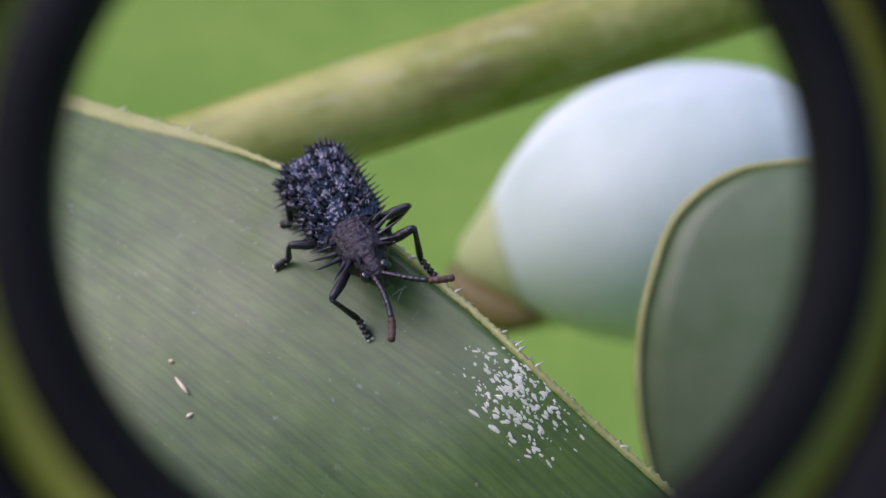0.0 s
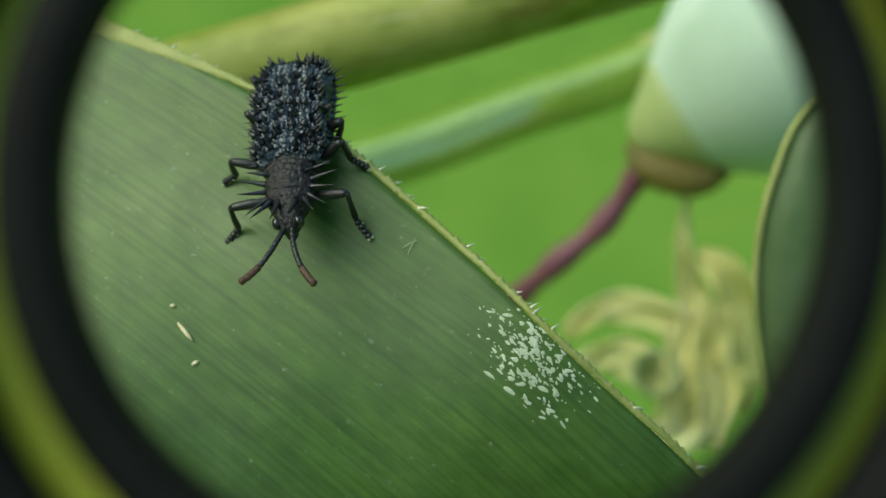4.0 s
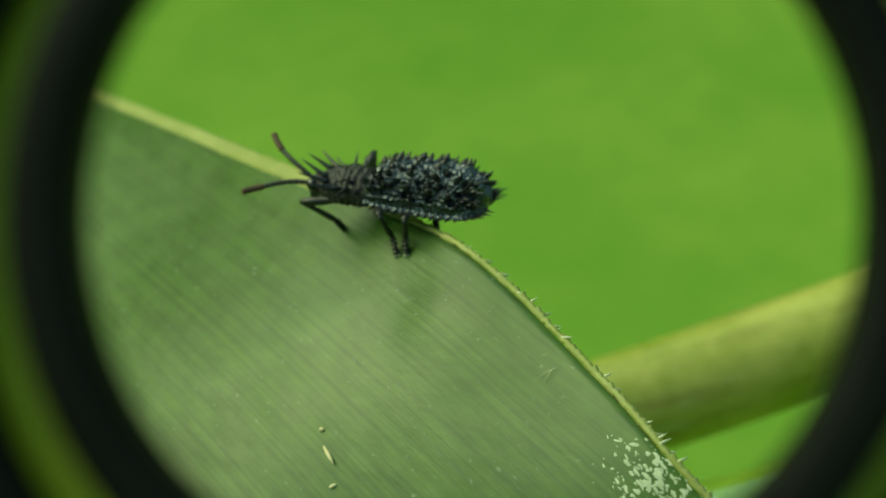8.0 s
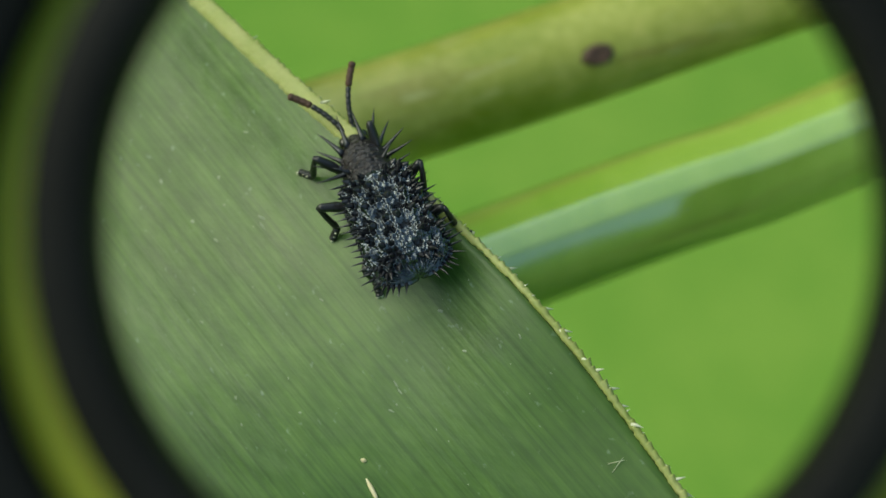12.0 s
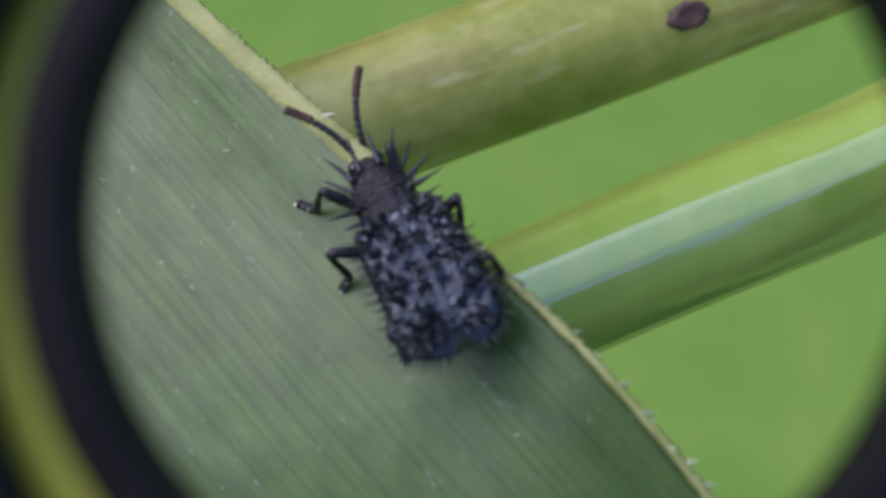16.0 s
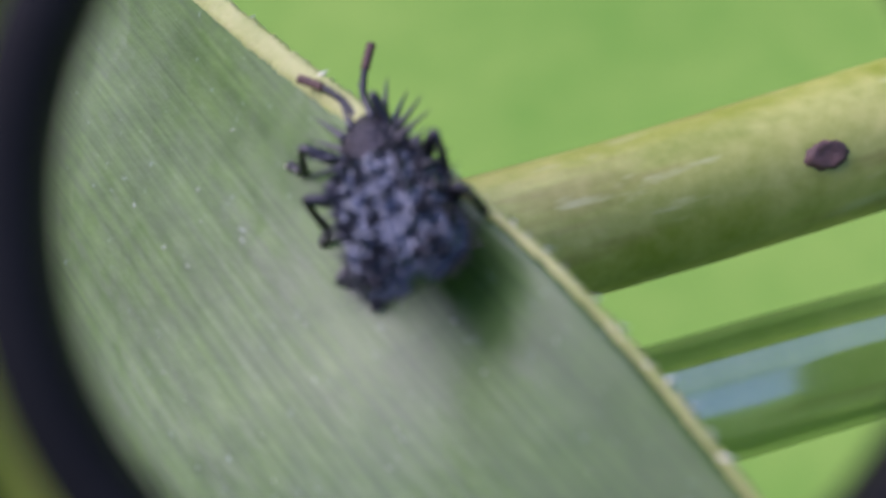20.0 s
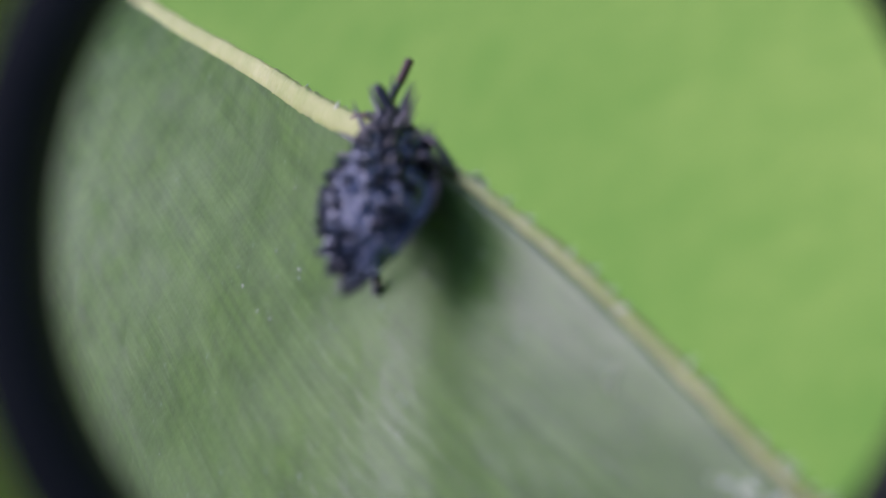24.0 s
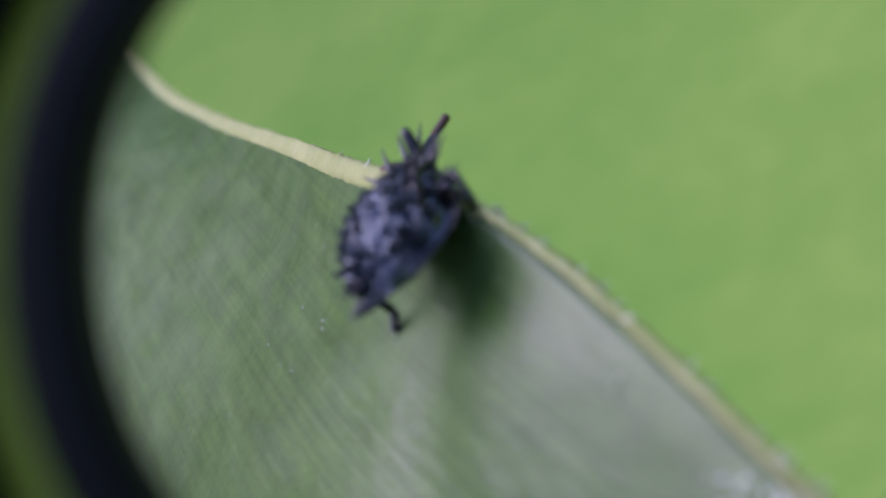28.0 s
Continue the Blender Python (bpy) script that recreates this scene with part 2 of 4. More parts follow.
def part(name, bm, mat, parent, label="", m=None, smooth=True):
    ob = mesh_object(name, bm, mat, smooth)
    ob.parent = parent
    if m is not None:
        ob.matrix_basis = m
    return tagged(ob, label) if label else ob


def shared(name, data, parent, m):
    ob = new(name, data)
    ob.parent = parent
    ob.matrix_basis = m
    return ob


def grid(bm, rows):
    """Quads over a list of equally long rows of points. Returns the vertices."""
    vs = [[bm.verts.new(p) for p in r] for r in rows]
    for a, b in zip(vs, vs[1:]):
        for i in range(len(a) - 1):
            bm.faces.new((a[i], a[i + 1], b[i + 1], b[i]))
    return vs


def tube(bm, pts, radii, sides=8, wobble=0.0, rng=None):
    """A round tube along points, closed at both ends."""
    pts = [Vector(p) for p in pts]
    rings, up = [], Vector((0.13, 0.31, 0.94)).normalized()
    for i, p in enumerate(pts):
        t = (pts[min(i + 1, len(pts) - 1)] - pts[max(i - 1, 0)]).normalized()
        a = t.cross(up)
        if a.length < 1e-4:
            a = t.cross(Vector((1, 0, 0)))
        a.normalize()
        b = t.cross(a)
        ring = []
        for k in range(sides):
            w = 2 * math.pi * k / sides
            r = radii[i] * (1 + (rng.uniform(-wobble, wobble) if rng else 0))
            ring.append(bm.verts.new(p + a * (r * math.cos(w)) + b * (r * math.sin(w))))
        rings.append(ring)
    for r0, r1 in zip(rings, rings[1:]):
        for k in range(sides):
            bm.faces.new((r0[k], r0[(k + 1) % sides], r1[(k + 1) % sides], r1[k]))
    bm.faces.new(rings[0][::-1])
    bm.faces.new(rings[-1])


def lathe_x(bm, prof, sides=20, sy=1.0, sz=1.0, off=(0, 0, 0)):
    """A body of revolution about x from (x, radius) pairs, closed at its ends."""
    rings = []
    for x, r in prof:
        rings.append([bm.verts.new((off[0] + x, off[1] + sy * r * math.cos(2 * math.pi * k / sides), off[2] + sz * r * math.sin(2 * math.pi * k / sides))) for k in range(sides)])
    for r0, r1 in zip(rings, rings[1:]):
        for k in range(sides):
            bm.faces.new((r0[k], r0[(k + 1) % sides], r1[(k + 1) % sides], r1[k]))
    bm.faces.new(rings[0][::-1])
    bm.faces.new(rings[-1])


def interp(x, table):
    return float(np.interp(x, [p[0] for p in table], [p[1] for p in table]))


def smooth_interp(x, table):
    xs, ys = [p[0] for p in table], [p[1] for p in table]
    i = max(0, min(len(xs) - 2, int(np.searchsorted(xs, x)) - 1))
    def slope(j):
        if j in (0, len(xs) - 1):
            k = min(j, len(xs) - 2)
            return (ys[k + 1] - ys[k]) / (xs[k + 1] - xs[k])
        return (ys[j + 1] - ys[j - 1]) / (xs[j + 1] - xs[j - 1])
    h = xs[i + 1] - xs[i]
    t = min(1.0, max(0.0, (x - xs[i]) / h))
    return ((1 + 2 * t) * (1 - t) ** 2 * ys[i] + t * (1 - t) ** 2 * h * slope(i) + t * t * (3 - 2 * t) * ys[i + 1] + t * t * (t - 1) * h * slope(i + 1))


# ---- the leaf's own space: x along its margin, y towards the margin, z out of the upper face, in millimetres ----
AXIS_X = Vector((0.74439692, -0.66458594, -0.06479776))
AXIS_Y = Vector((0.6525035, 0.70337087, 0.2819727))
AXIS_Z = Vector((-0.14181823, -0.25218037, 0.95723176))
LEAF_SPACE = Matrix.Translation((0, 0, 0.35)) @ Matrix((AXIS_X, AXIS_Y, AXIS_Z)).transposed().to_4x4()
MARGIN_Y = [(-110, -1.8), (-40, -1.3), (-28, -0.6), (-24, -0.3), (-20, 0.05), (-16, 0.4), (-12, 0.72), (-9, 0.92), (-6, 1.19), (-3, 1.5), (-1, 1.65), (1, 1.75),
            (3, 1.7), (4.5, 1.58), (6, 1.42), (7.5, 1.25), (9, 1.04), (11, 0.98), (13, 0.99), (20, 0.95), (34, 0.9), (420, 0.8)]
# how far the margin stands above the face's own bend
EDGE_LIFT = [(-110, -0.75), (-40, -0.72), (-28, -0.4), (-24, -0.22), (-20, -0.02), (-16, 0.18), (-12, 0.34), (-9, 0.41), (-6, 0.36), (-3, 0.33), (-1, 0.4), (1, 0.54), (3, 0.58), (4.5, 0.74), (6, 1.16),
             (7.5, 1.8), (9, 2.52), (11, 3.2), (13, 3.89), (20, 4.4), (420, 4.4)]


def margin_lift(s, w):
    """The face turns up towards the margin, over a wider band past the bend."""
    v = min(1.0, max(0.0, (smooth_interp(s, MARGIN_Y) - w) / interp(s, [(0.5, 2.5), (5, 10.0)])))
    return smooth_interp(s, EDGE_LIFT) * (1 - v) ** 2 * (1 + 2 * v)


def leaf_height(s, w):
    return bend_height(s, w) + margin_lift(s, w)


def bend_height(s, w):
    sc, wc = min(max(s, -12.0), 10.5), min(max(w, -6.0), 2.5)
    g = 0.0924 - 2 * 0.02619 * sc - 3 * 0.00105 * sc * sc + 0.01245 * w
    return (-0.07505 + 0.0924 * sc - 0.02619 * sc ** 2 - 0.00105 * sc ** 3 + 0.01245 * sc * w + 0.142 * w
            - 0.00932 * (wc * wc + 2 * wc * (w - wc)) + g * (s - sc))


def leaf_normal(s, w):
    e = 0.05
    return Vector((-(leaf_height(s + e, w) - leaf_height(s - e, w)) / (2 * e), -(leaf_height(s, w + e) - leaf_height(s, w - e)) / (2 * e), 1)).normalized()


def on_leaf(s, w, up=0.0):
    return (Vector((s, w, leaf_height(s, w))) + leaf_normal(s, w) * up) * MM


def build_leaf():
    rng = random.Random(4)
    root = new("strap_leaf")
    root.matrix_basis = LEAF_SPACE
    tagged(root, "grey-green waxy strap leaf with a pale toothed margin", "leaf")
    # blade with its thickness
    bm = bmesh.new()
    ss = [-110, -95, -80, -65, -55, -47] + [-40 + 0.5 * i for i in range(149)] + [40, 60, 100, 150, 200, 260, 320, 380, 415]
    ws = [0, 0.18, 0.4, 0.7, 1.1, 1.6, 2.2, 3, 4, 5, 6, 7.2, 8.5, 10, 12, 14, 16, 18, 20]
    top, low = [], []
    for s in ss:
        e = smooth_interp(s, MARGIN_Y) - 0.12
        top.append([on_leaf(s, e - w, 0.0) for w in ws])
        low.append([on_leaf(s, e - w, -0.32) for w in ws])
    a, b = grid(bm, top), grid(bm, low)
    for va, vb in ((([r[0] for r in a]), [r[0] for r in b]), ([r[-1] for r in a], [r[-1] for r in b]), (a[0], b[0]), (a[-1], b[-1])):
        for i in range(len(va) - 1):
            bm.faces.new((va[i], va[i + 1], vb[i + 1], vb[i]))
    part("blade", bm, LEAF, root)
    # pale rim, thin and slightly ragged
    bm = bmesh.new()
    rows = []
    # across the rim: towards the margin, and up from the face
    rim = [(-0.31, -0.03), (-0.28, 0.012), (-0.18, 0.04), (-0.06, 0.05), (0.0, 0.04), (0.04, 0.0), (0.05, -0.07), (0.02, -0.15), (-0.06, -0.22), (-0.16, -0.33)]
    stations = [-90 + 2 * i for i in range(39)] + [-12 + 0.02 * i for i in range(1400)] + [16 + 0.5 * i for i in range(21)]
    for s in stations:
        wide = 0.36 + 1.09 * min(1.0, max(0.0, (-0.5 - s) / 5)) + 0.1 * noise.noise((s * 2.2, 0, 0)) + 0.12 * noise.noise((s * 9, 3, 0))
        # saw teeth of uneven height lean towards the leaf's tip
        cell = s / 0.21 + 0.4 * noise.noise((s * 1.7, 5, 5))
        saw = max(0.0, 0.5 + noise.noise((math.floor(cell) * 3.7, 1, 8))) * (1 - cell % 1.0) ** 1.5
        e, rag = smooth_interp(s, MARGIN_Y), 0.02 * noise.noise((s * 6, 9, 0)) + 0.085 * saw
        rows.append([on_leaf(s, e + (q * wide if q < 0 else q + rag), h) for q, h in rim])
    grid(bm, rows)
    part("margin", bm, MARGIN, root, "pale yellowish horny leaf margin")
    # teeth of the margin
    bm = bmesh.new()
    tube(bm, [(0, 0, 0), (0.05, 0.09, 0.01), (0.14, 0.19, 0.03)], [0.045, 0.03, 0.004], 6)
    tooth = mesh_object("tooth", bm, HAIR)
    tooth.parent = root
    places = []
    s = -9.0
    while s < 14:
        places.append(s)
        s += rng.uniform(0.12, 0.42)
    for i, s in enumerate(places):
        e = smooth_interp(s, MARGIN_Y) - 0.03
        k = rng.choice((0.4, 0.5, 0.6, 0.75, 0.95, 1.25)) * MM
        m = Matrix.Translation(on_leaf(s, e, -0.08 + rng.uniform(-0.05, 0.1))) @ pose(0, 0, 0, rng.uniform(-25, 25), rng.uniform(-25, 25), rng.uniform(-30, 35)) @ Matrix.Diagonal((k, k, k, 1))
        if i == 0:
            tooth.matrix_basis = m
        else:
            shared("tooth", tooth.data, root, m)
    # patch of white scurf near the margin, flecks on the face
    bm = bmesh.new()
    for _ in range(270):
        s = rng.gauss(9.2, 0.68)
        w = smooth_interp(s, MARGIN_Y) - abs(rng.gauss(0.6, 0.4)) - 0.12
        if not 7.0 < s < 11.6:
            continue
        fleck(bm, rng, s, w, rng.choice((0.011, 0.016, 0.022, 0.03, 0.042)) * (1.35 - abs(s - 9.2) / 3.0), rng.uniform(0.9, 3.4))
    part("scurf", bm, SCURF, root, "blotches of white scurf")
    bm = bmesh.new()
    for _ in range(60):
        s, w = rng.uniform(-11, 9), -rng.random() ** 0.8 * 9
        fleck(bm, rng, s, smooth_interp(s, MARGIN_Y) - 0.3 + w, rng.uniform(0.006, 0.018), rng.uniform(1, 3))
    for s, w, r, l in ((0, 0, 0.07, 2.2), (1.78, 0.97, 0.06, 2.4), (-5, -1.8, 0.08, 2.6), (-6.7, -2.0, 0.1, 1.3), (-1.0, -0.5, 0.09, 1.3), (0.7, -1.95, 0.05, 4),
                       (-1.4, -5.4, 0.06, 2), (-0.6, -4.1, 0.05, 2), (-6.3, -3.2, 0.08, 1.6), (0.9, -2.4, 0.05, 3),
                       (-7.13, -0.75, 0.07, 2.5), (-6.0, -2.33, 0.06, 1.5), (-4.8, -1.92, 0.06, 4), (-4.06, -4.6, 0.06, 2), (-2.0, -5.1, 0.08, 1.5), (1.11, -0.19, 0.06, 2), (0.5, -1.91, 0.06, 3),
                       (-2.29, -1.98, 0.05, 3), (-5.43, -3.04, 0.07, 2.5), (9.53, -1.66, 0.09, 1.2), (0.89, -2.21, 0.05, 2), (-7.8, -3.2, 0.08, 2)):
        fleck(bm, rng, s, w, 0.55 * r, l)
    part("dust_specks", bm, DUST, root)
    bm = bmesh.new()
    for s, w, ln, ang in ((1.95, -3.95, 0.62, -12), (1.3, -3.65, 0.14, 30), (2.62, -4.36, 0.2, 70)):
        a = radians(ang)
        d = Vector((math.cos(a), math.sin(a), 0)) * ln * MM / 2
        p = on_leaf(s, w, 0.03)
        tube(bm, [p - d, p - d * 0.3, p + d * 0.4, p + d], [0.02 * MM, 0.055 * MM, 0.05 * MM, 0.015 * MM], 6)
    part("straw_fleck", bm, STRAW, root, "straw-coloured dry flecks")
    bm = bmesh.new()
    for s, w, ln, ang in ((5.2, 0.55, 0.4, 60), (5.4, 0.5, 0.4, 100)):
        a = radians(ang)
        p = on_leaf(s, w, 0.01)
        tube(bm, [p, p + Vector((math.cos(a) * 0.5, math.sin(a) * 0.5, 0.3)) * ln * MM, p + Vector((math.cos(a), math.sin(a), 0.35)) * ln * MM], [0.009 * MM, 0.008 * MM, 0.003 * MM], 5)
    part("leaf_hair", bm, HAIR, root)


def fleck(bm, rng, s, w, r, stretch):
    """A thin, uneven flake that lies on the leaf."""
    n, ang = 7, rng.uniform(-0.5, 0.5)
    c = bm.verts.new(on_leaf(s, w, 0.022))
    ring = []
    for k in range(n):
        t, q = 2 * math.pi * k / n, r * rng.uniform(0.55, 1.2)
        x, y = q * stretch * math.cos(t), q * math.sin(t)
        ring.append(bm.verts.new(on_leaf(s + x * math.cos(ang) - y * math.sin(ang), w + x * math.sin(ang) + y * math.cos(ang), 0.004)))
    for k in range(n):
        bm.faces.new((c, ring[k], ring[(k + 1) % n]))


build_leaf()


# ---- the beetle: x forward, y to its left, z up from its feet ----
def beetle_part(name, bm, mat, parent, label="", m=None):
    """bm is in millimetres."""
    bmesh.ops.scale(bm, vec=(MM, MM, MM), verts=bm.verts)
    return part(name, bm, mat, parent, label, m)


WING_HALF = [(0, 0.64), (0.03, 0.74), (0.08, 0.83), (0.2, 0.88), (0.5, 0.9), (0.75, 0.92), (0.85, 0.87), (0.91, 0.78), (0.96, 0.6), (0.985, 0.4), (1, 0.16)]
WING_TOP = [(0, 1.06), (0.04, 1.22), (0.12, 1.36), (0.35, 1.5), (0.6, 1.52), (0.78, 1.44), (0.88, 1.3), (0.94, 1.12), (0.98, 0.92), (1, 0.74)]
WING_RIM = [(0, 0.72), (0.5, 0.62), (1, 0.66)]


def wing_point(side, u, v, lift=0.0):
    """A point of a wing case: u from its shoulder (0) to its tip (1), v from the seam (0) to the rim (1)."""
    f = v * math.pi / 2
    hw, zt, zr = smooth_interp(u, WING_HALF), smooth_interp(u, WING_TOP), smooth_interp(u, WING_RIM)
    y = 0.004 + hw * math.sin(f) ** 0.85
    z = zr + (zt - zr) * math.cos(f) ** 0.6 if v < 1 else zr
    n = Vector((-0.25 * (u - 0.4) - 2.2 * max(0.0, u - 0.85) / 0.15 + 0.9 * max(0.0, 0.1 - u) / 0.1, math.sin(f) * 1.0, math.cos(f) + 0.15)).normalized()
    p = Vector((1.05 - 3.2 * u, y, z)) + n * lift
    return Vector((p.x, side * p.y, p.z)), Vector((n.x, side * n.y, n.z))


# large hollows and the knobs between them, as (u, v)
HOLLOWS = [(0.13, 0.3), (0.33, 0.12), (0.31, 0.5), (0.52, 0.14), (0.5, 0.48), (0.7, 0.12), (0.69, 0.5), (0.86, 0.2), (0.84, 0.58), (0.4, 0.8), (0.6, 0.82), (0.2, 0.78), (0.78, 0.82)]
KNOBS = [(0.05, 0.46), (0.22, 0.3), (0.23, 0.1), (0.42, 0.3), (0.61, 0.3), (0.61, 0.06), (0.42, 0.06), (0.79, 0.3), (0.92, 0.4), (0.22, 0.62), (0.41, 0.64), (0.6, 0.66), (0.77, 0.68), (0.1, 0.7)]


def wing_relief(u, v):
    """A net of thin ridges round small pits, with large sharp-edged hollows and knobs between them."""
    a, b = 3.2 * u / 0.16, v * 1.5 / 0.15
    a += 0.5 * noise.noise((u * 9, v * 6, 3.1))
    b += 0.45 * noise.noise((u * 8, v * 5, 7.7))
    row = math.floor(b)
    d = math.hypot((a + 0.5 * (row % 2)) % 1 - 0.5, b - row - 0.5)
    pit = max(0.0, 1 - (d / 0.62) ** 2)
    rib = 0.012 * max(0.0, math.cos(2 * math.pi * (v - 0.03) / 0.31)) ** 2
    low = high = 0.0
    for cu, cv in HOLLOWS:
        low = max(low, math.exp(-((((u - cu) * 3.2 / 0.105) ** 2 + ((v - cv) * 1.4 / 0.11) ** 2) ** 2)))
    for cu, cv in KNOBS:
        high = max(high, (1 if cu < 0.85 else 0.35) * math.exp(-((u - cu) * 3.2 / 0.12) ** 2 - ((v - cv) * 1.4 / 0.11) ** 2))
    return -0.075 * pit * (1 - 0.7 * low) + rib + 0.02 * noise.noise((u * 30, v * 14, 1.7)) + 0.015 * noise.noise((u * 70, v * 30, 4.4)) - 0.22 * low + 0.1 * high


def thorn(bm, length, radius, bend=0.1):
    tube(bm, [(0, 0, -0.04), (0, 0, length * 0.12), (bend * 0.12 * length, 0, length * 0.45), (bend * 0.4 * length, 0, length * 0.8), (bend * 0.7 * length, 0, length)],
         [radius * 1.5, radius, radius * 0.62, radius * 0.3, radius * 0.06], 7)


def aim(p, way, spin=0.0):
    """A pose at p (millimetres) whose z looks along way."""
    q = Vector(way).normalized().to_track_quat("Z", "X").to_matrix().to_4x4()
    return Matrix.Translation(Vector(p) * MM) @ q @ pose(0, 0, 0, 0, 0, spin)


def build_beetle():
    rng = random.Random(11)
    root = new("beetle")
    tagged(root, "small black spiny leaf beetle walking on the leaf's margin", "beetle")
    thorn_meshes = {}

    def add_thorn(parent, p, way, length, radius, name="spine"):
        key = (round(length, 2), round(radius, 3))
        if key not in thorn_meshes:
            bm = bmesh.new()
            thorn(bm, *key)
            ob = beetle_part(name, bm, SPINE, parent, m=aim(p, way, rng.uniform(0, 360)))
            thorn_meshes[key] = ob.data
            return
        shared(name, thorn_meshes[key], parent, aim(p, way, rng.uniform(0, 360)))

    # under side
    bm = bmesh.new()
    lathe_x(bm, [(-1.95, 0.1), (-1.8, 0.4), (-1.2, 0.68), (0, 0.76), (0.9, 0.7), (1.3, 0.5), (2.0, 0.4), (2.2, 0.15)], 18, 1.0, 0.42, (0, 0, 0.6))
    beetle_part("abdomen", bm, LIMB, root)
    # wing cases
    for side in (1, -1):
        bm = bmesh.new()
        rows = []
        nu, nv = 200, 90
        for i in range(nu + 1):
            u = i / nu
            row = [wing_point(side, u, j / nv, wing_relief(u, j / nv) * min(1, 0.3 + 14 * u) * min(1, 30 * (1 - u)))[0] for j in range(nv + 1)]
            rim = row[-1]
            row.append(rim + Vector((-0.06 * u, side * 0.09, -0.015)))
            row.append(rim + Vector((-0.06 * u, side * 0.085, -0.06)))
            row.append(rim + Vector((0, side * -0.1, -0.1)))
            rows.append(row)
        vs = grid(bm, rows)
        end = bm.verts.new(Vector((-2.12, side * 0.003, 0.6)))
        for j in range(len(vs[-1]) - 1):
            bm.faces.new((vs[-1][j], vs[-1][j + 1], end))
        case = beetle_part("wing_case", bm, SHELL, root, "pitted spiny blue-black wing case")
        # stout thorns on the disc
        for u, v in KNOBS:
            u += rng.uniform(-0.01, 0.01)
            p, n = wing_point(side, u, v, 0.07)
            way = n + Vector((-0.35, side * 0.1, 0.15))
            add_thorn(case, p, way, rng.choice((0.1,) if v < 0.15 else (0.12, 0.16) if u < 0.7 else (0.16, 0.2)), 0.06 if u > 0.7 else 0.08)
        for u in (0.95,):
            for v in (0.3, 0.62):
                p, n = wing_point(side, u, v)
                add_thorn(case, p, n + Vector((-0.9, 0, 0.1)), 0.2, 0.06)
        for _ in range(58):
            u, v = rng.uniform(0.04, 0.95), rng.uniform(0.08, 0.9)
            p, n = wing_point(side, u, v, 0.01)
            add_thorn(case, p, n + Vector((-0.3, 0, 0.1)), rng.choice((0.12, 0.17, 0.22)), 0.048)
        # comb of thin thorns round the rim
        for u in [0.01 + 0.062 * k for k in range(15)] + [0.92, 0.945, 0.965, 0.98, 0.993]:
            p, _ = wing_point(side, u, 1.0)
            back = max(0.0, (u - 0.8) / 0.2)
            way = Vector((0.15 - 0.25 * u - 1.3 * back, side * (1 - 0.6 * back), 0.12 + 0.1 * rng.random()))
            add_thorn(case, p + Vector((-0.06 * u, side * 0.06, -0.03)), way, rng.choice((0.24, 0.3, 0.36)), 0.034)
    # neck shield
    bm = bmesh.new()
    rows = []
    for i in range(57):
        u = i / 56
        x = 0.98 + 1.4 * u
        hw = smooth_interp(u, [(0, 0.63), (0.12, 0.65), (0.28, 0.57), (0.5, 0.6), (0.68, 0.57), (0.84, 0.47), (1, 0.36)])
        zt = smooth_interp(u, [(0, 1.12), (0.3, 1.24), (0.7, 1.16), (1, 0.98)])
        row = []
        for j in range(57):
            f = math.pi * (j / 56 - 0.5) * 1.25
            r = 1 + 0.05 * noise.noise((x * 5, f * 4, 0)) + 0.03 * noise.noise((x * 12, f * 8, 6)) + 0.032 * math.sin(x * 34 + 2.2 * noise.noise((f * 1.5, x * 2, 5)))
            row.append(Vector((x, -hw * r * math.sin(f), 0.62 + (zt - 0.62) * r * math.cos(f))))
        rows.append(row)
    vs = grid(bm, rows)
    for r in (vs[0], vs[-1]):
        bm.faces.new(r)
    shield = beetle_part("neck_shield", bm, PLATE, root, "dull wrinkled brownish-black neck shield")
    for side in (1, -1):
        for at, way in (((2.24, 0.2, 0.98), (1.0, 0.0, 0.6)), ((2.14, 0.4, 0.93), (0.95, 0.45, 0.5))):
            add_thorn(shield, (at[0], side * at[1], at[2]), (way[0], side * way[1], way[2]), 0.8, 0.074)
        for at, way in (((1.96, 0.47, 0.84), (0.8, 0.75, 0.3)), ((1.76, 0.52, 0.84), (0.3, 1.0, 0.35)), ((1.55, 0.52, 0.84), (-0.15, 1.0, 0.25))):
            add_thorn(shield, (at[0], side * at[1], at[2]), (way[0], side * way[1], way[2]), 0.74, 0.068)
        add_thorn(shield, (1.22, side * 0.54, 0.82), (-0.1, side, 0.25), 0.55, 0.055)
        add_thorn(shield, (1.4, side * 0.44, 1.0), (0.3, side * 0.8, 0.7), 0.4, 0.055)
    # head, bent down
    bm = bmesh.new()
    bmesh.ops.create_uvsphere(bm, u_segments=20, v_segments=14, radius=1, matrix=pose(2.46, 0, 0.64, 0, 28, 0) @ Matrix.Diagonal((0.42, 0.33, 0.3, 1)))
    bmesh.ops.create_uvsphere(bm, u_segments=12, v_segments=8, radius=1, matrix=pose(2.69, 0, 0.37, 0, 60, 0) @ Matrix.Diagonal((0.18, 0.16, 0.13, 1)))
    for v in bm.verts:
        v.co += v.co.normalized() * 0.012 * noise.noise(v.co * 9)
    head = beetle_part("head", bm, PLATE, root)
    antennae, legs = [], []
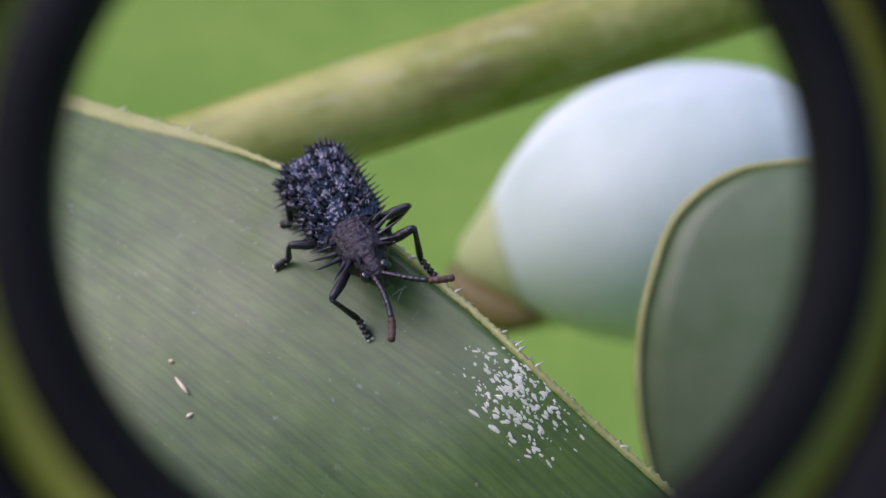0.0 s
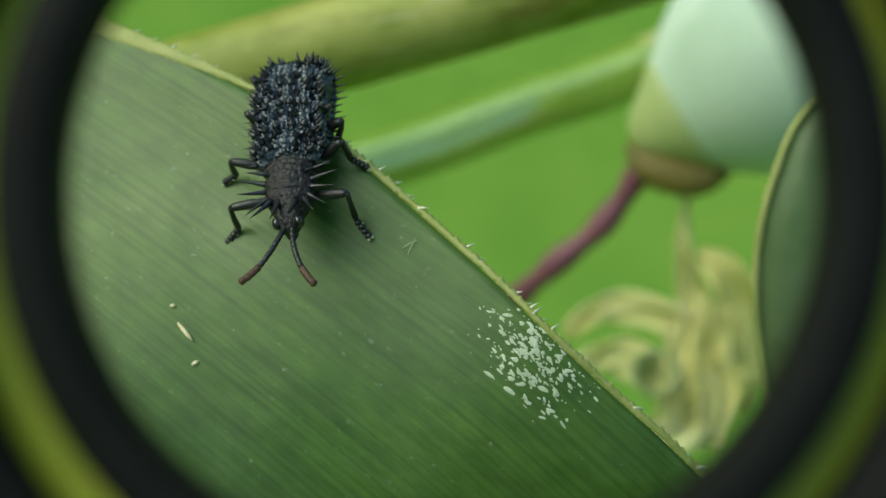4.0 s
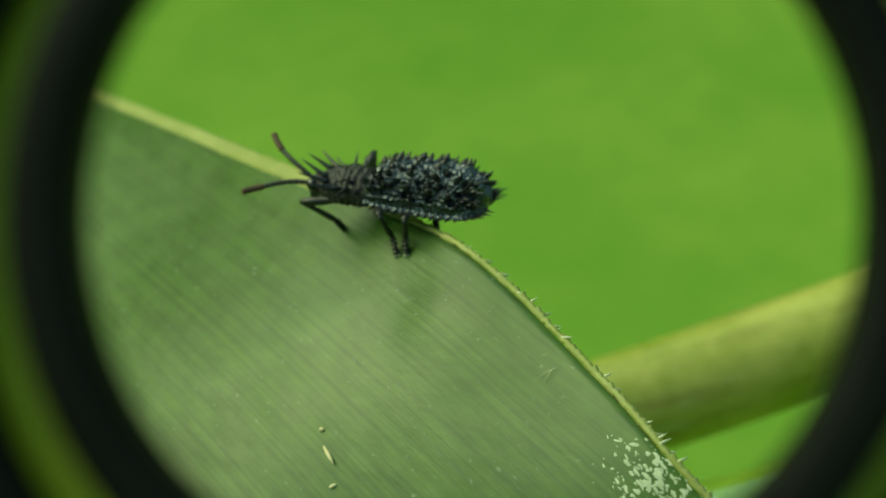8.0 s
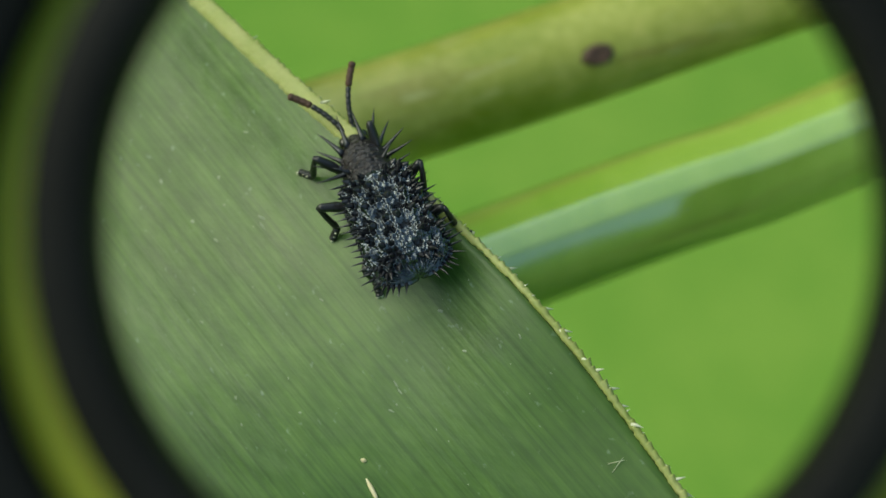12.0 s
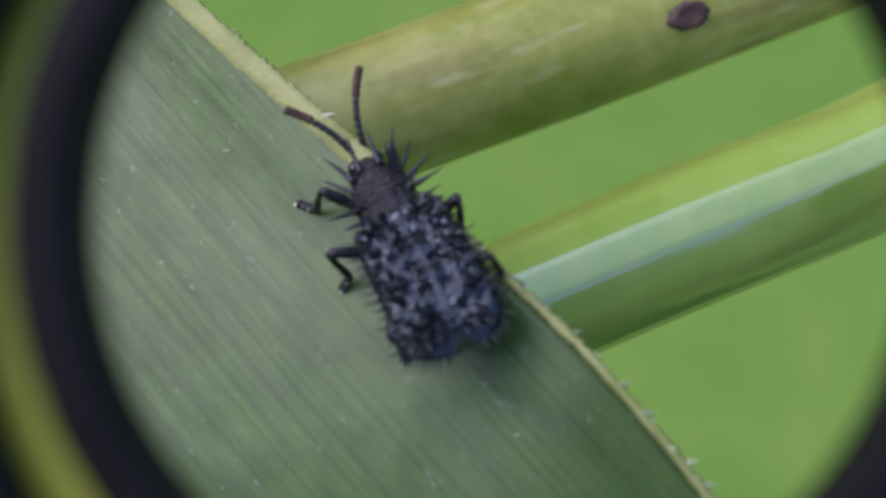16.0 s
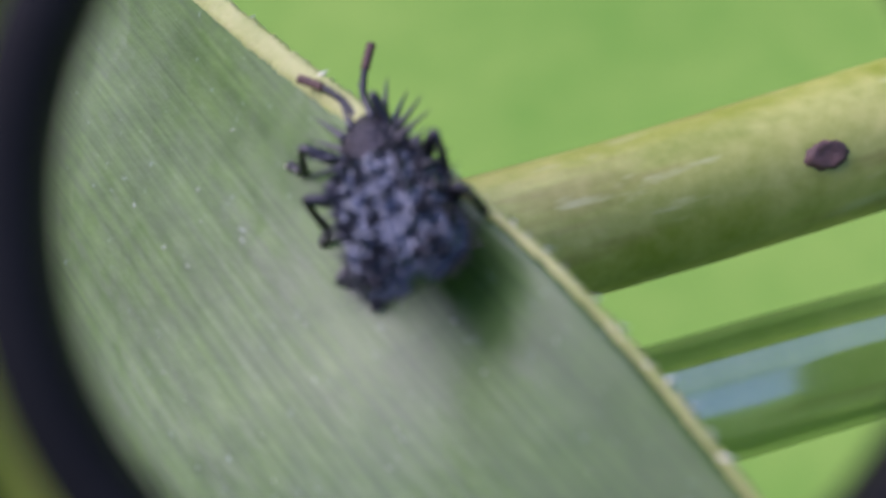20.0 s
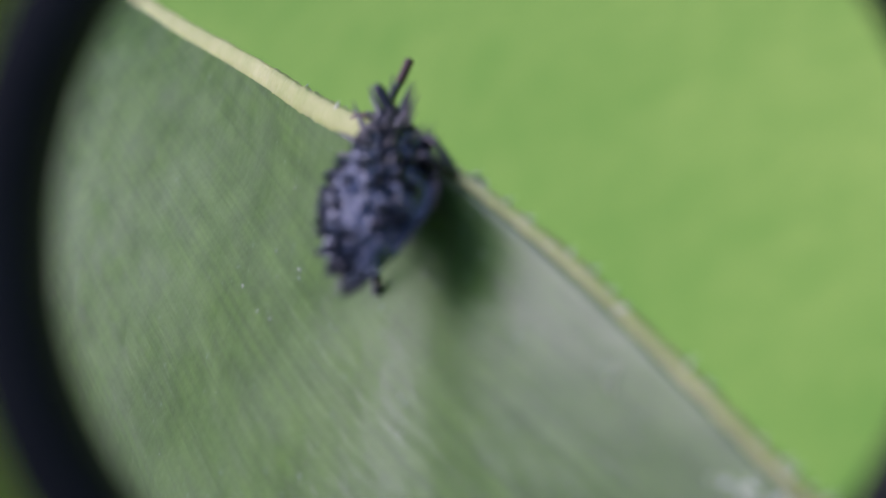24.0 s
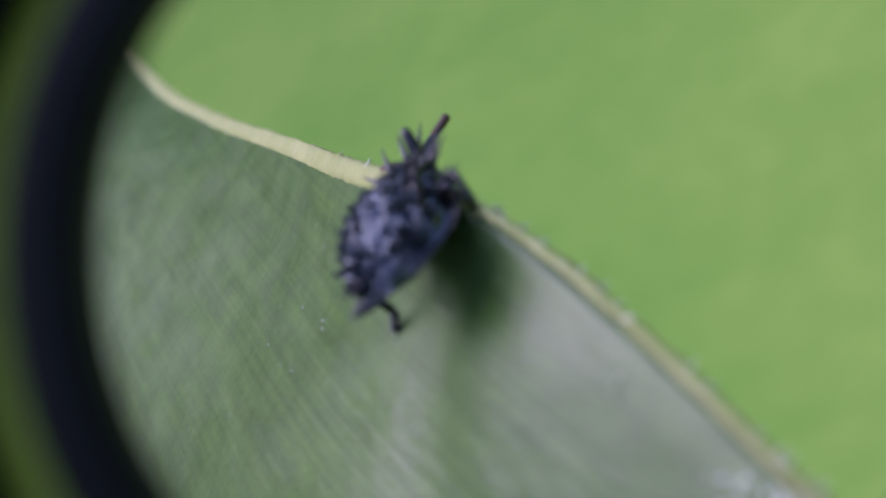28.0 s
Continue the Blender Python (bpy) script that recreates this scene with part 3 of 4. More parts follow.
    for side in (1, -1):
        bm = bmesh.new()
        bmesh.ops.create_uvsphere(bm, u_segments=14, v_segments=10, radius=1, matrix=pose(2.62, side * 0.26, 0.71) @ Matrix.Diagonal((0.16, 0.13, 0.16, 1)))
        beetle_part("eye", bm, EYE, head, "glossy black eye")
        # feeler: six dark beads and a thicker rusty club
        pts = [Vector((0.152 * i, 0.0045 * (i * i - 12 * i) * side, 0.03 * math.sin(i * 0.5))) for i in range(13)]
        bm = bmesh.new()
        beads = [(pts[i].lerp(pts[i + 1], u), r) for i in range(8) for u, r in ((0.02, 0.056), (0.3, 0.07), (0.75, 0.073), (0.97, 0.056))]
        tube(bm, [p for p, r in beads], [r for p, r in beads], 8)
        feeler = beetle_part("antenna", bm, LIMB, root, "black beaded antenna with a rusty club")
        bm = bmesh.new()
        beads = [(pts[i].lerp(pts[i + 1], u), r) for i in range(8, 12) for u, r in ((0.02, 0.078), (0.3, 0.09), (0.75, 0.091), (0.97, 0.078))]
        beads[0], beads[-1] = (beads[0][0], 0.06), (beads[-1][0], 0.03)
        tube(bm, [p for p, r in beads], [r for p, r in beads], 8)
        beetle_part("antenna_club", bm, CLUB, feeler, "rusty brown antenna club")
        antennae.append(feeler)
        # legs, from their hips: knee, ankle, toe
        for k, (hip, knee, ankle, toe) in enumerate((((1.7, 0.36, 0.44), (0.34, 0.84, 0.36), (0.85, 0.86, -0.34), (1.25, 1.05, -0.41)),
                                      ((0.75, 0.45, 0.42), (0.05, 0.92, 0.34), (0.2, 1.25, -0.3), (0.35, 1.62, -0.39)),
                                      ((-0.2, 0.5, 0.42), (-0.58, 0.74, 0.3), (-0.95, 0.78, -0.28), (-1.3, 0.98, -0.39)))):
            knee, ankle, toe = (tuple(q * (1.2, 1.14, 1.0)[k] for q in p) for p in (knee, ankle, toe))
            leg = new("leg")
            leg.parent = root
            at = pose(hip[0] * MM, side * hip[1] * MM, hip[2] * MM)
            leg.matrix_basis = at
            k, a, t = (Vector((p[0], side * p[1], p[2])) for p in (knee, ankle, toe))
            bm = bmesh.new()
            tube(bm, [(0, 0, 0), k * 0.25, k * 0.6, k * 0.92, k], [0.08, 0.09, 0.128, 0.1, 0.062], 10)
            femur = beetle_part("femur", bm, LIMB, leg)
            bm = bmesh.new()
            mid = (k + a) / 2 + Vector((0, 0, 0.05))
            tube(bm, [p - k for p in (k, k.lerp(mid, 0.5), mid, mid.lerp(a, 0.7), a)], [0.06, 0.064, 0.07, 0.085, 0.065], 8)
            knee_at = Matrix.Translation(k * MM)
            shin = beetle_part("tibia", bm, LIMB, leg, m=knee_at)
            bm = bmesh.new()
            a, t = a - k, t - k
            for i in range(4):
                p, q = a.lerp(t, i / 4), a.lerp(t, (i + 0.96) / 4)
                tube(bm, [p, p.lerp(q, 0.4), p.lerp(q, 0.85), q], [0.045, 0.09, 0.1, 0.06], 8)
            pads = len(bm.faces)
            w = (t - a).normalized()
            for s2 in (-0.05, 0.05):
                c = t + w * 0.02 + Vector((-w.y, w.x, 0)) * s2
                bmesh.ops.create_icosphere(bm, subdivisions=1, radius=0.052, matrix=Matrix.Translation(c))
            for i in (1, 2):
                c = a.lerp(t, i / 3.2) + Vector((-w.y, w.x, 0)) * 0.075
                bmesh.ops.create_icosphere(bm, subdivisions=1, radius=0.025, matrix=Matrix.Translation(c))
            foot = beetle_part("foot", bm, LIMB, shin, "black foot with pale pads")
            foot.data.materials.append(PAD)
            for f in foot.data.polygons[pads:]:
                f.material_index = 1
            legs.append((leg, at, side, shin, knee_at, k, k + t))
    return root, antennae, legs


BEETLE, ANTENNAE, LEGS = build_beetle()

# ---- plants behind and beside the leaf ----
def curve_points(pts, n):
    """n points along a smooth line through pts."""
    pts = [Vector(p) for p in pts]
    out = []
    for k in range(n):
        t = k / (n - 1) * (len(pts) - 1)
        i = min(int(t), len(pts) - 2)
        f = t - i
        p0, p1, p2, p3 = pts[max(i - 1, 0)], pts[i], pts[i + 1], pts[min(i + 2, len(pts) - 1)]
        out.append(0.5 * ((2 * p1) + (p2 - p0) * f + (2 * p0 - 5 * p1 + 4 * p2 - p3) * f * f + (3 * p1 - p0 - 3 * p2 + p3) * f ** 3))
    return out


# each along its own x, from the ground up and on
STEM_LINE = [(-330, 0, -335), (-230, 0, -200), (-130, 0, -45), (-50, 0, -4), (0, 0, 0), (60, 1, 0), (140, 0, -6), (240, 0, -40)]
STALK_LINE = [(-320, 0, -336), (-220, 0, -200), (-120, 0, -50), (-40, 0, -4), (0, 0, 0), (10, 0, 0), (18, 0.8, -1), (24, 3, -5), (30, 8, -14), (36, 14, -30)]


def build_stem():
    rng = random.Random(3)
    root = new("plant_stem")
    tagged(root, "thick yellow-green plant stem with a brown scar", "stem")
    pts = [p * MM for p in curve_points(STEM_LINE, 120)]
    bm = bmesh.new()
    tube(bm, pts, [2.05 * MM * (1 + 0.03 * noise.noise((i * 0.3, 0, 0))) for i in range(120)], 20)
    part("stalk", bm, STEM, root)
    bm = bmesh.new()
    c, t, out = Vector((0, 0, 0)), Vector((1, 0, 0)), Vector((0, -0.5, 0.87))
    side = t.cross(out)
    rings = []
    for r, h in ((0.0, 0.03), (0.35, 0.02), (0.6, 0.1), (0.8, 0.06), (1.0, -0.12)):
        ring = []
        for k in range(18):
            a = 2 * math.pi * k / 18
            q = r * (1 + 0.12 * rng.uniform(-1, 1))
            y = 0.44 * q * math.sin(a)
            ring.append(bm.verts.new(c + (t * 0.66 * q * math.cos(a) + side * y + out * (math.sqrt(max(0, 2.05 ** 2 - y * y)) + h + 0.03)) * MM))
        rings.append(ring)
    for r0, r1 in zip(rings, rings[1:]):
        for k in range(18):
            bm.faces.new((r0[k], r0[(k + 1) % 18], r1[(k + 1) % 18], r1[k]))
    part("scar", bm, SCAR, root, "dark brown scar")
    return root


def build_stalk():
    root = new("flower_stalk")
    tagged(root, "glossy green keeled flower stalk", "stalk")
    line = curve_points(STALK_LINE, 110)
    # section: a flat glossy top between two flanks, round below
    half = [(0.0, 1.72), (0.28, 1.73), (0.42, 1.7), (0.54, 1.62), (1.05, 1.26), (1.6, 0.78), (1.92, 0.3), (2.0, -0.3), (1.75, -1.0), (1.2, -1.6), (0.5, -1.92), (0.0, -1.98)]
    section = half + [(-y, z) for y, z in half[-2:0:-1]]
    bm = bmesh.new()
    rings = []
    for i, p in enumerate(line):
        x = (line[min(i + 1, 109)] - line[max(i - 1, 0)]).normalized()
        y = Vector((0, 0, 1)).cross(x).normalized()
        z = x.cross(y)
        k = 1 + 0.025 * math.sin(i * 0.2)
        rings.append([bm.verts.new((p + (y * q + z * h) * k) * MM) for q, h in section])
    for r0, r1 in zip(rings, rings[1:]):
        for k in range(len(section)):
            bm.faces.new((r0[k], r0[(k + 1) % len(section)], r1[(k + 1) % len(section)], r1[k]))
    bm.faces.new(rings[0][::-1])
    bm.faces.new(rings[-1])
    part("stalk", bm, PALE_STALK, root)
    bm = bmesh.new()
    lathe_x(bm, [(x * MM, r * MM) for x, r in ((13.6, 1.5), (14.6, 1.86), (15.6, 1.98), (16.6, 2.02), (17.6, 1.96), (18.6, 1.7))], 18, off=(0, 0.5 * MM, -0.5 * MM))
    part("joint", bm, JOINT, root, "yellowish swollen joint")
    return root


def build_spray():
    """Bud with its purple stalk and withered petals: origin at the bud's foot, x along the bud."""
    rng = random.Random(8)
    root = new("flower_bud")
    tagged(root, "whitish closed flower bud on a purple stalk", "flower")
    bm = bmesh.new()
    prof = [(0, 2.2), (1.2, 3.6), (3, 5.2), (6, 7.0), (10, 7.8), (14, 7.4), (18, 5.6), (21, 3.0), (22.2, 1.0)]
    lathe_x(bm, [(x * MM, r * MM) for x, r in [(0.55 * k, smooth_interp(0.55 * k, prof)) for k in range(41)]], 36)
    for v in bm.verts:
        a = math.atan2(v.co.z, v.co.y)
        f = 1 + 0.015 * math.cos(3 * a + v.co.x * 90)
        v.co.y *= f
        v.co.z *= f
    lean = pose(0, 0, 0, 0, 0, -13)
    part("bud", bm, BUD, root, m=lean)
    bm = bmesh.new()
    lathe_x(bm, [(x * MM, r * MM) for x, r in ((-2.0, 0.8), (-1.5, 1.6), (-0.4, 2.4), (0.6, 3.2), (1.2, 3.8), (1.4, 3.85), (1.3, 3.3))], 24)
    part("calyx", bm, BUD_BASE, root, "green bud base", lean)
    bm = bmesh.new()
    pts = curve_points([(-1, 0, 0), (-3, -1.0, 0), (-7, -1.7, 0), (-11.5, -1.4, 0), (-17, -1.8, -2), (-26, -5, -6)], 30)
    tube(bm, [p * MM for p in pts], [(0.75 + 0.12 * math.sin(i * 1.3)) * MM for i in range(30)], 10)
    part("purple_stalk", bm, PURPLE, root, "ribbed purple stalk")
    right, down = Vector((0.72, -0.69, 0)), Vector((-0.70, -0.72, 0))
    # each withered petal: its midline to the right of the bud's foot and below it, and its half width
    petals = [((1.57, 3.97, 0.2), (1.2, 6.3, 0.3), (1.33, 8.3, 0.6), (2.0, 11.0, 1.0), (3.2, 14.3, 1.2)),
              ((2.0, 7.8, 0.5), (3.7, 8.7, 1.1), (4.7, 11.0, 1.5), (5.0, 14.3, 1.4), (4.3, 17.3, 0.9)),
              ((3.0, 14.0, 1.0), (0.7, 11.7, 1.1), (-2.0, 10.8, 1.0), (-4.3, 11.3, 0.8), (-5.8, 12.7, 0.25)),
              ((1.3, 16.0, 1.4), (-1.3, 14.3, 1.4), (-3.7, 14.0, 1.0), (-5.0, 14.3, 0.35)),
              ((2.0, 10.0, 0.5), (1.3, 12.7, 0.9), (1.0, 15.7, 1.2), (1.7, 18.7, 1.1)),
              ((4.3, 14.0, 1.1), (2.7, 16.7, 1.5), (0.7, 18.0, 1.5), (-1.3, 18.7, 0.7)),
              ((3.6, 10.5, 0.7), (3.0, 13.0, 1.0), (3.4, 16.0, 1.2), (3.0, 19.5, 0.8))]
    for k, table in enumerate(petals):
        bm = bmesh.new()
        mids = curve_points([right * x + down * y + Vector((0, 0, 0.35 * k - 0.8 + 0.5 * math.sin(2.1 * x))) for x, y, _ in table], 25)
        rows = []
        for i, mid in enumerate(mids):
            u = i / 24
            h = float(np.interp(u, [j / (len(table) - 1) for j in range(len(table))], [w for _, _, w in table]))
            t = (mids[min(i + 1, 24)] - mids[max(i - 1, 0)]).normalized()
            across = t.cross(Vector((0, 0, 1))).normalized()
            rows.append([(mid + across * (q * h * (1 + 0.1 * math.sin(17 * u + 3 * q + k))) + Vector((0, 0, (0.55 * q * q + 0.18 * math.cos(7 * q + k)) * h + 0.22 * math.sin(11 * u + 4 * q + k)))) * MM
                         for q in [-1 + 0.2 * j for j in range(11)]])
        grid(bm, rows)
        ob = part("withered_petal", bm, WITHERED, root, "withered cream-yellow petal")
        thick = ob.modifiers.new("thickness", "SOLIDIFY")
        thick.thickness = 0.16 * MM
    # dark brown strip: the shade under the bud put in as colour
    bm = bmesh.new()
    mids = curve_points([right * x + down * y + Vector((0, 0, z)) for x, y, z in ((-2.2, 1.2, 1.5), (-1.2, 2.2, 2.0), (0.8, 2.8, 2.2), (2.8, 2.9, 2.0), (4.2, 2.4, 1.2))], 21)
    grid(bm, [[(mid + down * (q * 1.15 * math.sin(math.pi * (0.12 + 0.8 * i / 20))) + Vector((0, 0, -0.5 * q * q))) * MM for q in (-1, -0.5, 0, 0.5, 1)] for i, mid in enumerate(mids)])
    ob = part("bud_underside", bm, BUD_UNDERSIDE, root, "curled dark brown strip for the bud's shaded underside")
    thick = ob.modifiers.new("thickness", "SOLIDIFY")
    thick.thickness = 0.35 * MM
    bm = bmesh.new()
    cup = right * -0.4 + down * 14.6 + Vector((0, 0, 1.9))
    lathe_x(bm, [(x * MM, r * MM) for x, r in ((-2.2, 0.5), (-1.6, 1.0), (-0.6, 1.35), (0.2, 1.5), (0.25, 1.35), (-0.6, 1.15), (-1.4, 0.7), (-1.7, 0.2))], 18)
    part("throat", bm, BUD_BASE, root, "yellow-green flower throat", Matrix.Translation(cup * MM) @ pose(0, 0, 0, 0, -60, 30))
    return root


def build_blade():
    """A curled leaf: x across from its free edge, y up it, origin on the edge."""
    root = new("curled_leaf")
    tagged(root, "grey-green curled leaf with a pale toothed edge", "leaf")
    edge = [(5.6, 6.15), (4.2, 6.05), (2.9, 5.8), (1.7, 5.1), (0.85, 4.1), (0.34, 2.7), (0.0, 1.4), (-0.14, 0), (-0.1, -1.4), (0.1, -2.7), (0.5, -4.4), (1.2, -7), (2.4, -12)]
    line = curve_points([(x, y, 0) for x, y in edge], 80)
    bm = bmesh.new()
    rows = []
    for i, p in enumerate(line):
        inward = Vector((13.0, -2.0 + 0.3 * p.y, 0)) - p * 0.3
        rows.append([(p + inward * u + Vector((0, 0, 1.6 * math.sin(u * 2.6) - 0.3))) * MM for u in [k / 14 for k in range(15)]])
    grid(bm, rows)
    ob = part("blade", bm, BLADE, root)
    thick = ob.modifiers.new("thickness", "SOLIDIFY")
    thick.thickness = 0.3 * MM
    bm = bmesh.new()
    tube(bm, [(p + Vector((0, 0, -0.3))) * MM for p in line], [(0.14 + 0.02 * noise.noise((i * 0.9, 4, 0))) * MM for i in range(80)], 8)
    part("margin", bm, MARGIN, root, "pale leaf edge")
    return root


STEM_THING, STALK_THING, SPRAY, CURLED = build_stem(), build_stalk(), build_spray(), build_blade()


def build_ground():
    bm = bmesh.new()
    rings = []
    for r in (0.0, 0.3, 0.6, 1.0, 2.0, 5.0, 20.0, 100.0, 1500.0):
        rings.append([bm.verts.new((r * math.cos(2 * math.pi * k / 48), r * math.sin(2 * math.pi * k / 48), 0.012 * noise.noise((r * 3, k, 0)) if r < 3 else 0)) for k in range(48)])
    for r0, r1 in zip(rings, rings[1:]):
        for k in range(48):
            bm.faces.new((r0[k], r0[(k + 1) % 48], r1[(k + 1) % 48], r1[k]))
    bmesh.ops.remove_doubles(bm, verts=bm.verts, dist=1e-6)
    tagged(mesh_object("ground", bm, TURF), "bright green turf", kind="structure")


build_ground()


def build_hedge():
    """Unseen hedges, added all round a few paces off, keep low sky out of the leaf's gloss."""
    rng = random.Random(2)
    for k in range(8):
        a0 = 2 * math.pi * k / 8
        bm = bmesh.new()
        rows = []
        for j in range(31):
            v = j / 30
            row = []
            for i in range(61):
                a = a0 + 2 * math.pi / 8 * i / 60
                f = math.pi * v
                q = noise.noise((math.cos(a) * 5, math.sin(a) * 5, v * 3)) + 0.5 * noise.noise((math.cos(a) * 21, math.sin(a) * 21, v * 11)) + 0.35 * noise.noise((math.cos(a) * 60, math.sin(a) * 60, v * 30))
                dep = 3.1 - 0.5 * math.cos(f) * (1 + 0.35 * q)
                row.append((math.cos(a) * dep, math.sin(a) * dep, max(-0.02, 1.7 * math.sin(f) ** 0.7 * (1 + 0.16 * q) - 0.02)))
            rows.append(row)
        grid(bm, rows)
        tagged(mesh_object("backdrop", bm, HEDGE), "unseen dark green hedge added to screen the low sky", kind="structure")


build_hedge()


# ---- the magnifier held before the camera ----
def ring_band(bm, r0, r1, z0, z1, off=(0, 0), sides=96, edge=0.06):
    """A ring with bevelled edges round z, from radius r0 to r1."""
    prof = [(r0 + edge, z0), (r0, z0 + edge), (r0, z1 - edge), (r0 + edge, z1), (r1 - edge, z1), (r1, z1 - edge), (r1, z0 + edge), (r1 - edge, z0)]
    rings = [[bm.verts.new(((off[0] + r * math.cos(2 * math.pi * k / sides)) * MM, (off[1] + r * math.sin(2 * math.pi * k / sides)) * MM, z * MM)) for k in range(sides)] for r, z in prof]
    for r0_, r1_ in zip(rings, rings[1:] + rings[:1]):
        for k in range(sides):
            bm.faces.new((r0_[k], r0_[(k + 1) % sides], r1_[(k + 1) % sides], r1_[k]))


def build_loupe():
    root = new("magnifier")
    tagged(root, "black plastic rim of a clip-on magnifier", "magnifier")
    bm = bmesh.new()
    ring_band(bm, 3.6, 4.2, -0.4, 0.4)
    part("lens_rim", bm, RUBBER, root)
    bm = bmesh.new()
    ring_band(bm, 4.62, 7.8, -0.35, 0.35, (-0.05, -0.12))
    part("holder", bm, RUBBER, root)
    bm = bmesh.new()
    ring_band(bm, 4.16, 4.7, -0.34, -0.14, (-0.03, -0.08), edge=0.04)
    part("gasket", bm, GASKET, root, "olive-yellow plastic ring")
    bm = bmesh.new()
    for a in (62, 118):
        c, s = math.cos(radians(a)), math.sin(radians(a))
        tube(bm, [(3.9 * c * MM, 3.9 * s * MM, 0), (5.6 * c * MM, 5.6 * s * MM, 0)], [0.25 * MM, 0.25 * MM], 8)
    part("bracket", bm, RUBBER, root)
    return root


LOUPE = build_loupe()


# ---- what moves ----
def beetle_pose(s, w, h, fwd, up):
    """A pose on the leaf: x forward, z up, in the leaf's space."""
    x = Vector(fwd).normalized()
    z = Vector(up)
    z = (z - x * z.dot(x)).normalized()
    m = Matrix((x, z.cross(x), z)).transposed().to_4x4()
    return LEAF_SPACE @ Matrix.Translation(Vector((s, w, h)) * MM) @ m


BEETLE_ROWS = [(0, 2.99, 1.36, 0.60, (0.900, -0.381, 0.214), (-0.256, -0.065, 0.964)),
               (1, 1.92, 1.20, 0.54, (0.754, -0.633, 0.176), (-0.186, 0.051, 0.981)),
               (2, 1.64, 1.09, 0.48, (0.662, -0.738, 0.131), (-0.220, -0.025, 0.975)),
               (3, 1.58, 1.03, 0.45, (0.647, -0.741, 0.183), (-0.201, 0.066, 0.977)),
               (3.5, 1.58, 1.03, 0.45, (0.647, -0.741, 0.183), (-0.201, 0.066, 0.977)),
               (6, 0.18, 1.44, 0.48, (0.483, -0.828, 0.286), (-0.297, 0.152, 0.943)),
               (6.5, -0.41, 1.60, 0.40, (0.290, -0.912, 0.292), (-0.315, 0.197, 0.928)),
               (7, -0.17, 1.86, 0.46, (-0.704, -0.686, -0.184), (-0.480, 0.270, 0.835)),
               (7.5, -1.15, 1.6, 0.5, (-0.81, -0.575, -0.05), (-0.30, 0.36, 0.88)),
               (8, -1.58, 1.71, 0.13, (-0.834, -0.544, 0.093), (-0.150, 0.385, 0.911)),
               (9, -1.39, 1.66, 0.17, (-0.911, -0.412, -0.012), (-0.149, 0.302, 0.942)),
               (10, -2.08, 1.14, -0.08, (-0.971, -0.162, -0.174), (-0.190, 0.092, 0.977)),
               (11, -2.27, 0.58, -0.29, (-0.932, 0.169, -0.320), (-0.309, 0.090, 0.947)),
               (12, -2.18, 0.46, -0.12, (-0.868, 0.204, -0.452), (-0.412, 0.211, 0.886)),
               (18.2, -2.18, 0.46, -0.12, (-0.868, 0.204, -0.452), (-0.412, 0.211, 0.886)),
               (19, -1.74, 0.45, -0.01, (-0.873, 0.238, -0.426), (-0.399, 0.153, 0.904)),
               (21.5, -1.74, 0.45, -0.01, (-0.873, 0.238, -0.426), (-0.399, 0.153, 0.904)),
               (23.5, -0.56, 0.69, 0.30, (-0.875, 0.294, -0.384), (-0.337, 0.200, 0.920)),
               (28, -0.56, 0.69, 0.30, (-0.875, 0.294, -0.384), (-0.337, 0.200, 0.920))]
# feelers: seconds, then the way from its root to its tip for the left and the right one, in the beetle's space
FEELER_ROWS = [(0, (0.66, 0.74, -0.13), (0.95, -0.25, -0.2)), (1, (0.9, 0.36, 0.2), (0.72, -0.58, 0.35)), (2, (0.94, 0.32, -0.06), (0.8, -0.52, 0.3)),
               (3, (0.94, 0.33, 0.01), (0.86, -0.5, 0.09)), (3.5, (0.94, 0.33, 0.01), (0.86, -0.5, 0.09)), (6, (0.9, 0.34, 0.2), (0.68, -0.61, 0.41)),
               (6.5, (0.95, 0.16, 0.22), (0.62, -0.76, 0.19)), (7, (0.85, 0.51, 0.14), (0.8, 0.05, 0.57)), (8, (0.84, 0.55, 0.02), (0.8, -0.39, 0.47)),
               (9, (0.8, 0.46, 0.39), (0.74, -0.48, 0.46)), (10, (0.8, 0.47, 0.36), (0.83, -0.53, 0.2)), (11, (0.77, 0.42, 0.48), (0.8, -0.52, 0.28)),
               (12, (0.6, 0.5, 0.62), (0.62, -0.36, 0.69)), (18, (0.62, 0.5, 0.6), (0.64, -0.28, 0.7)), (19, (0.85, 0.41, 0.32), (0.92, -0.3, 0.22)),
               (21.5, (0.85, 0.42, 0.32), (0.92, -0.31, 0.22)), (23.5, (0.89, 0.45, 0.04), (0.95, -0.3, 0.06)), (28, (0.9, 0.42, 0.06), (0.93, -0.37, 0.0))]
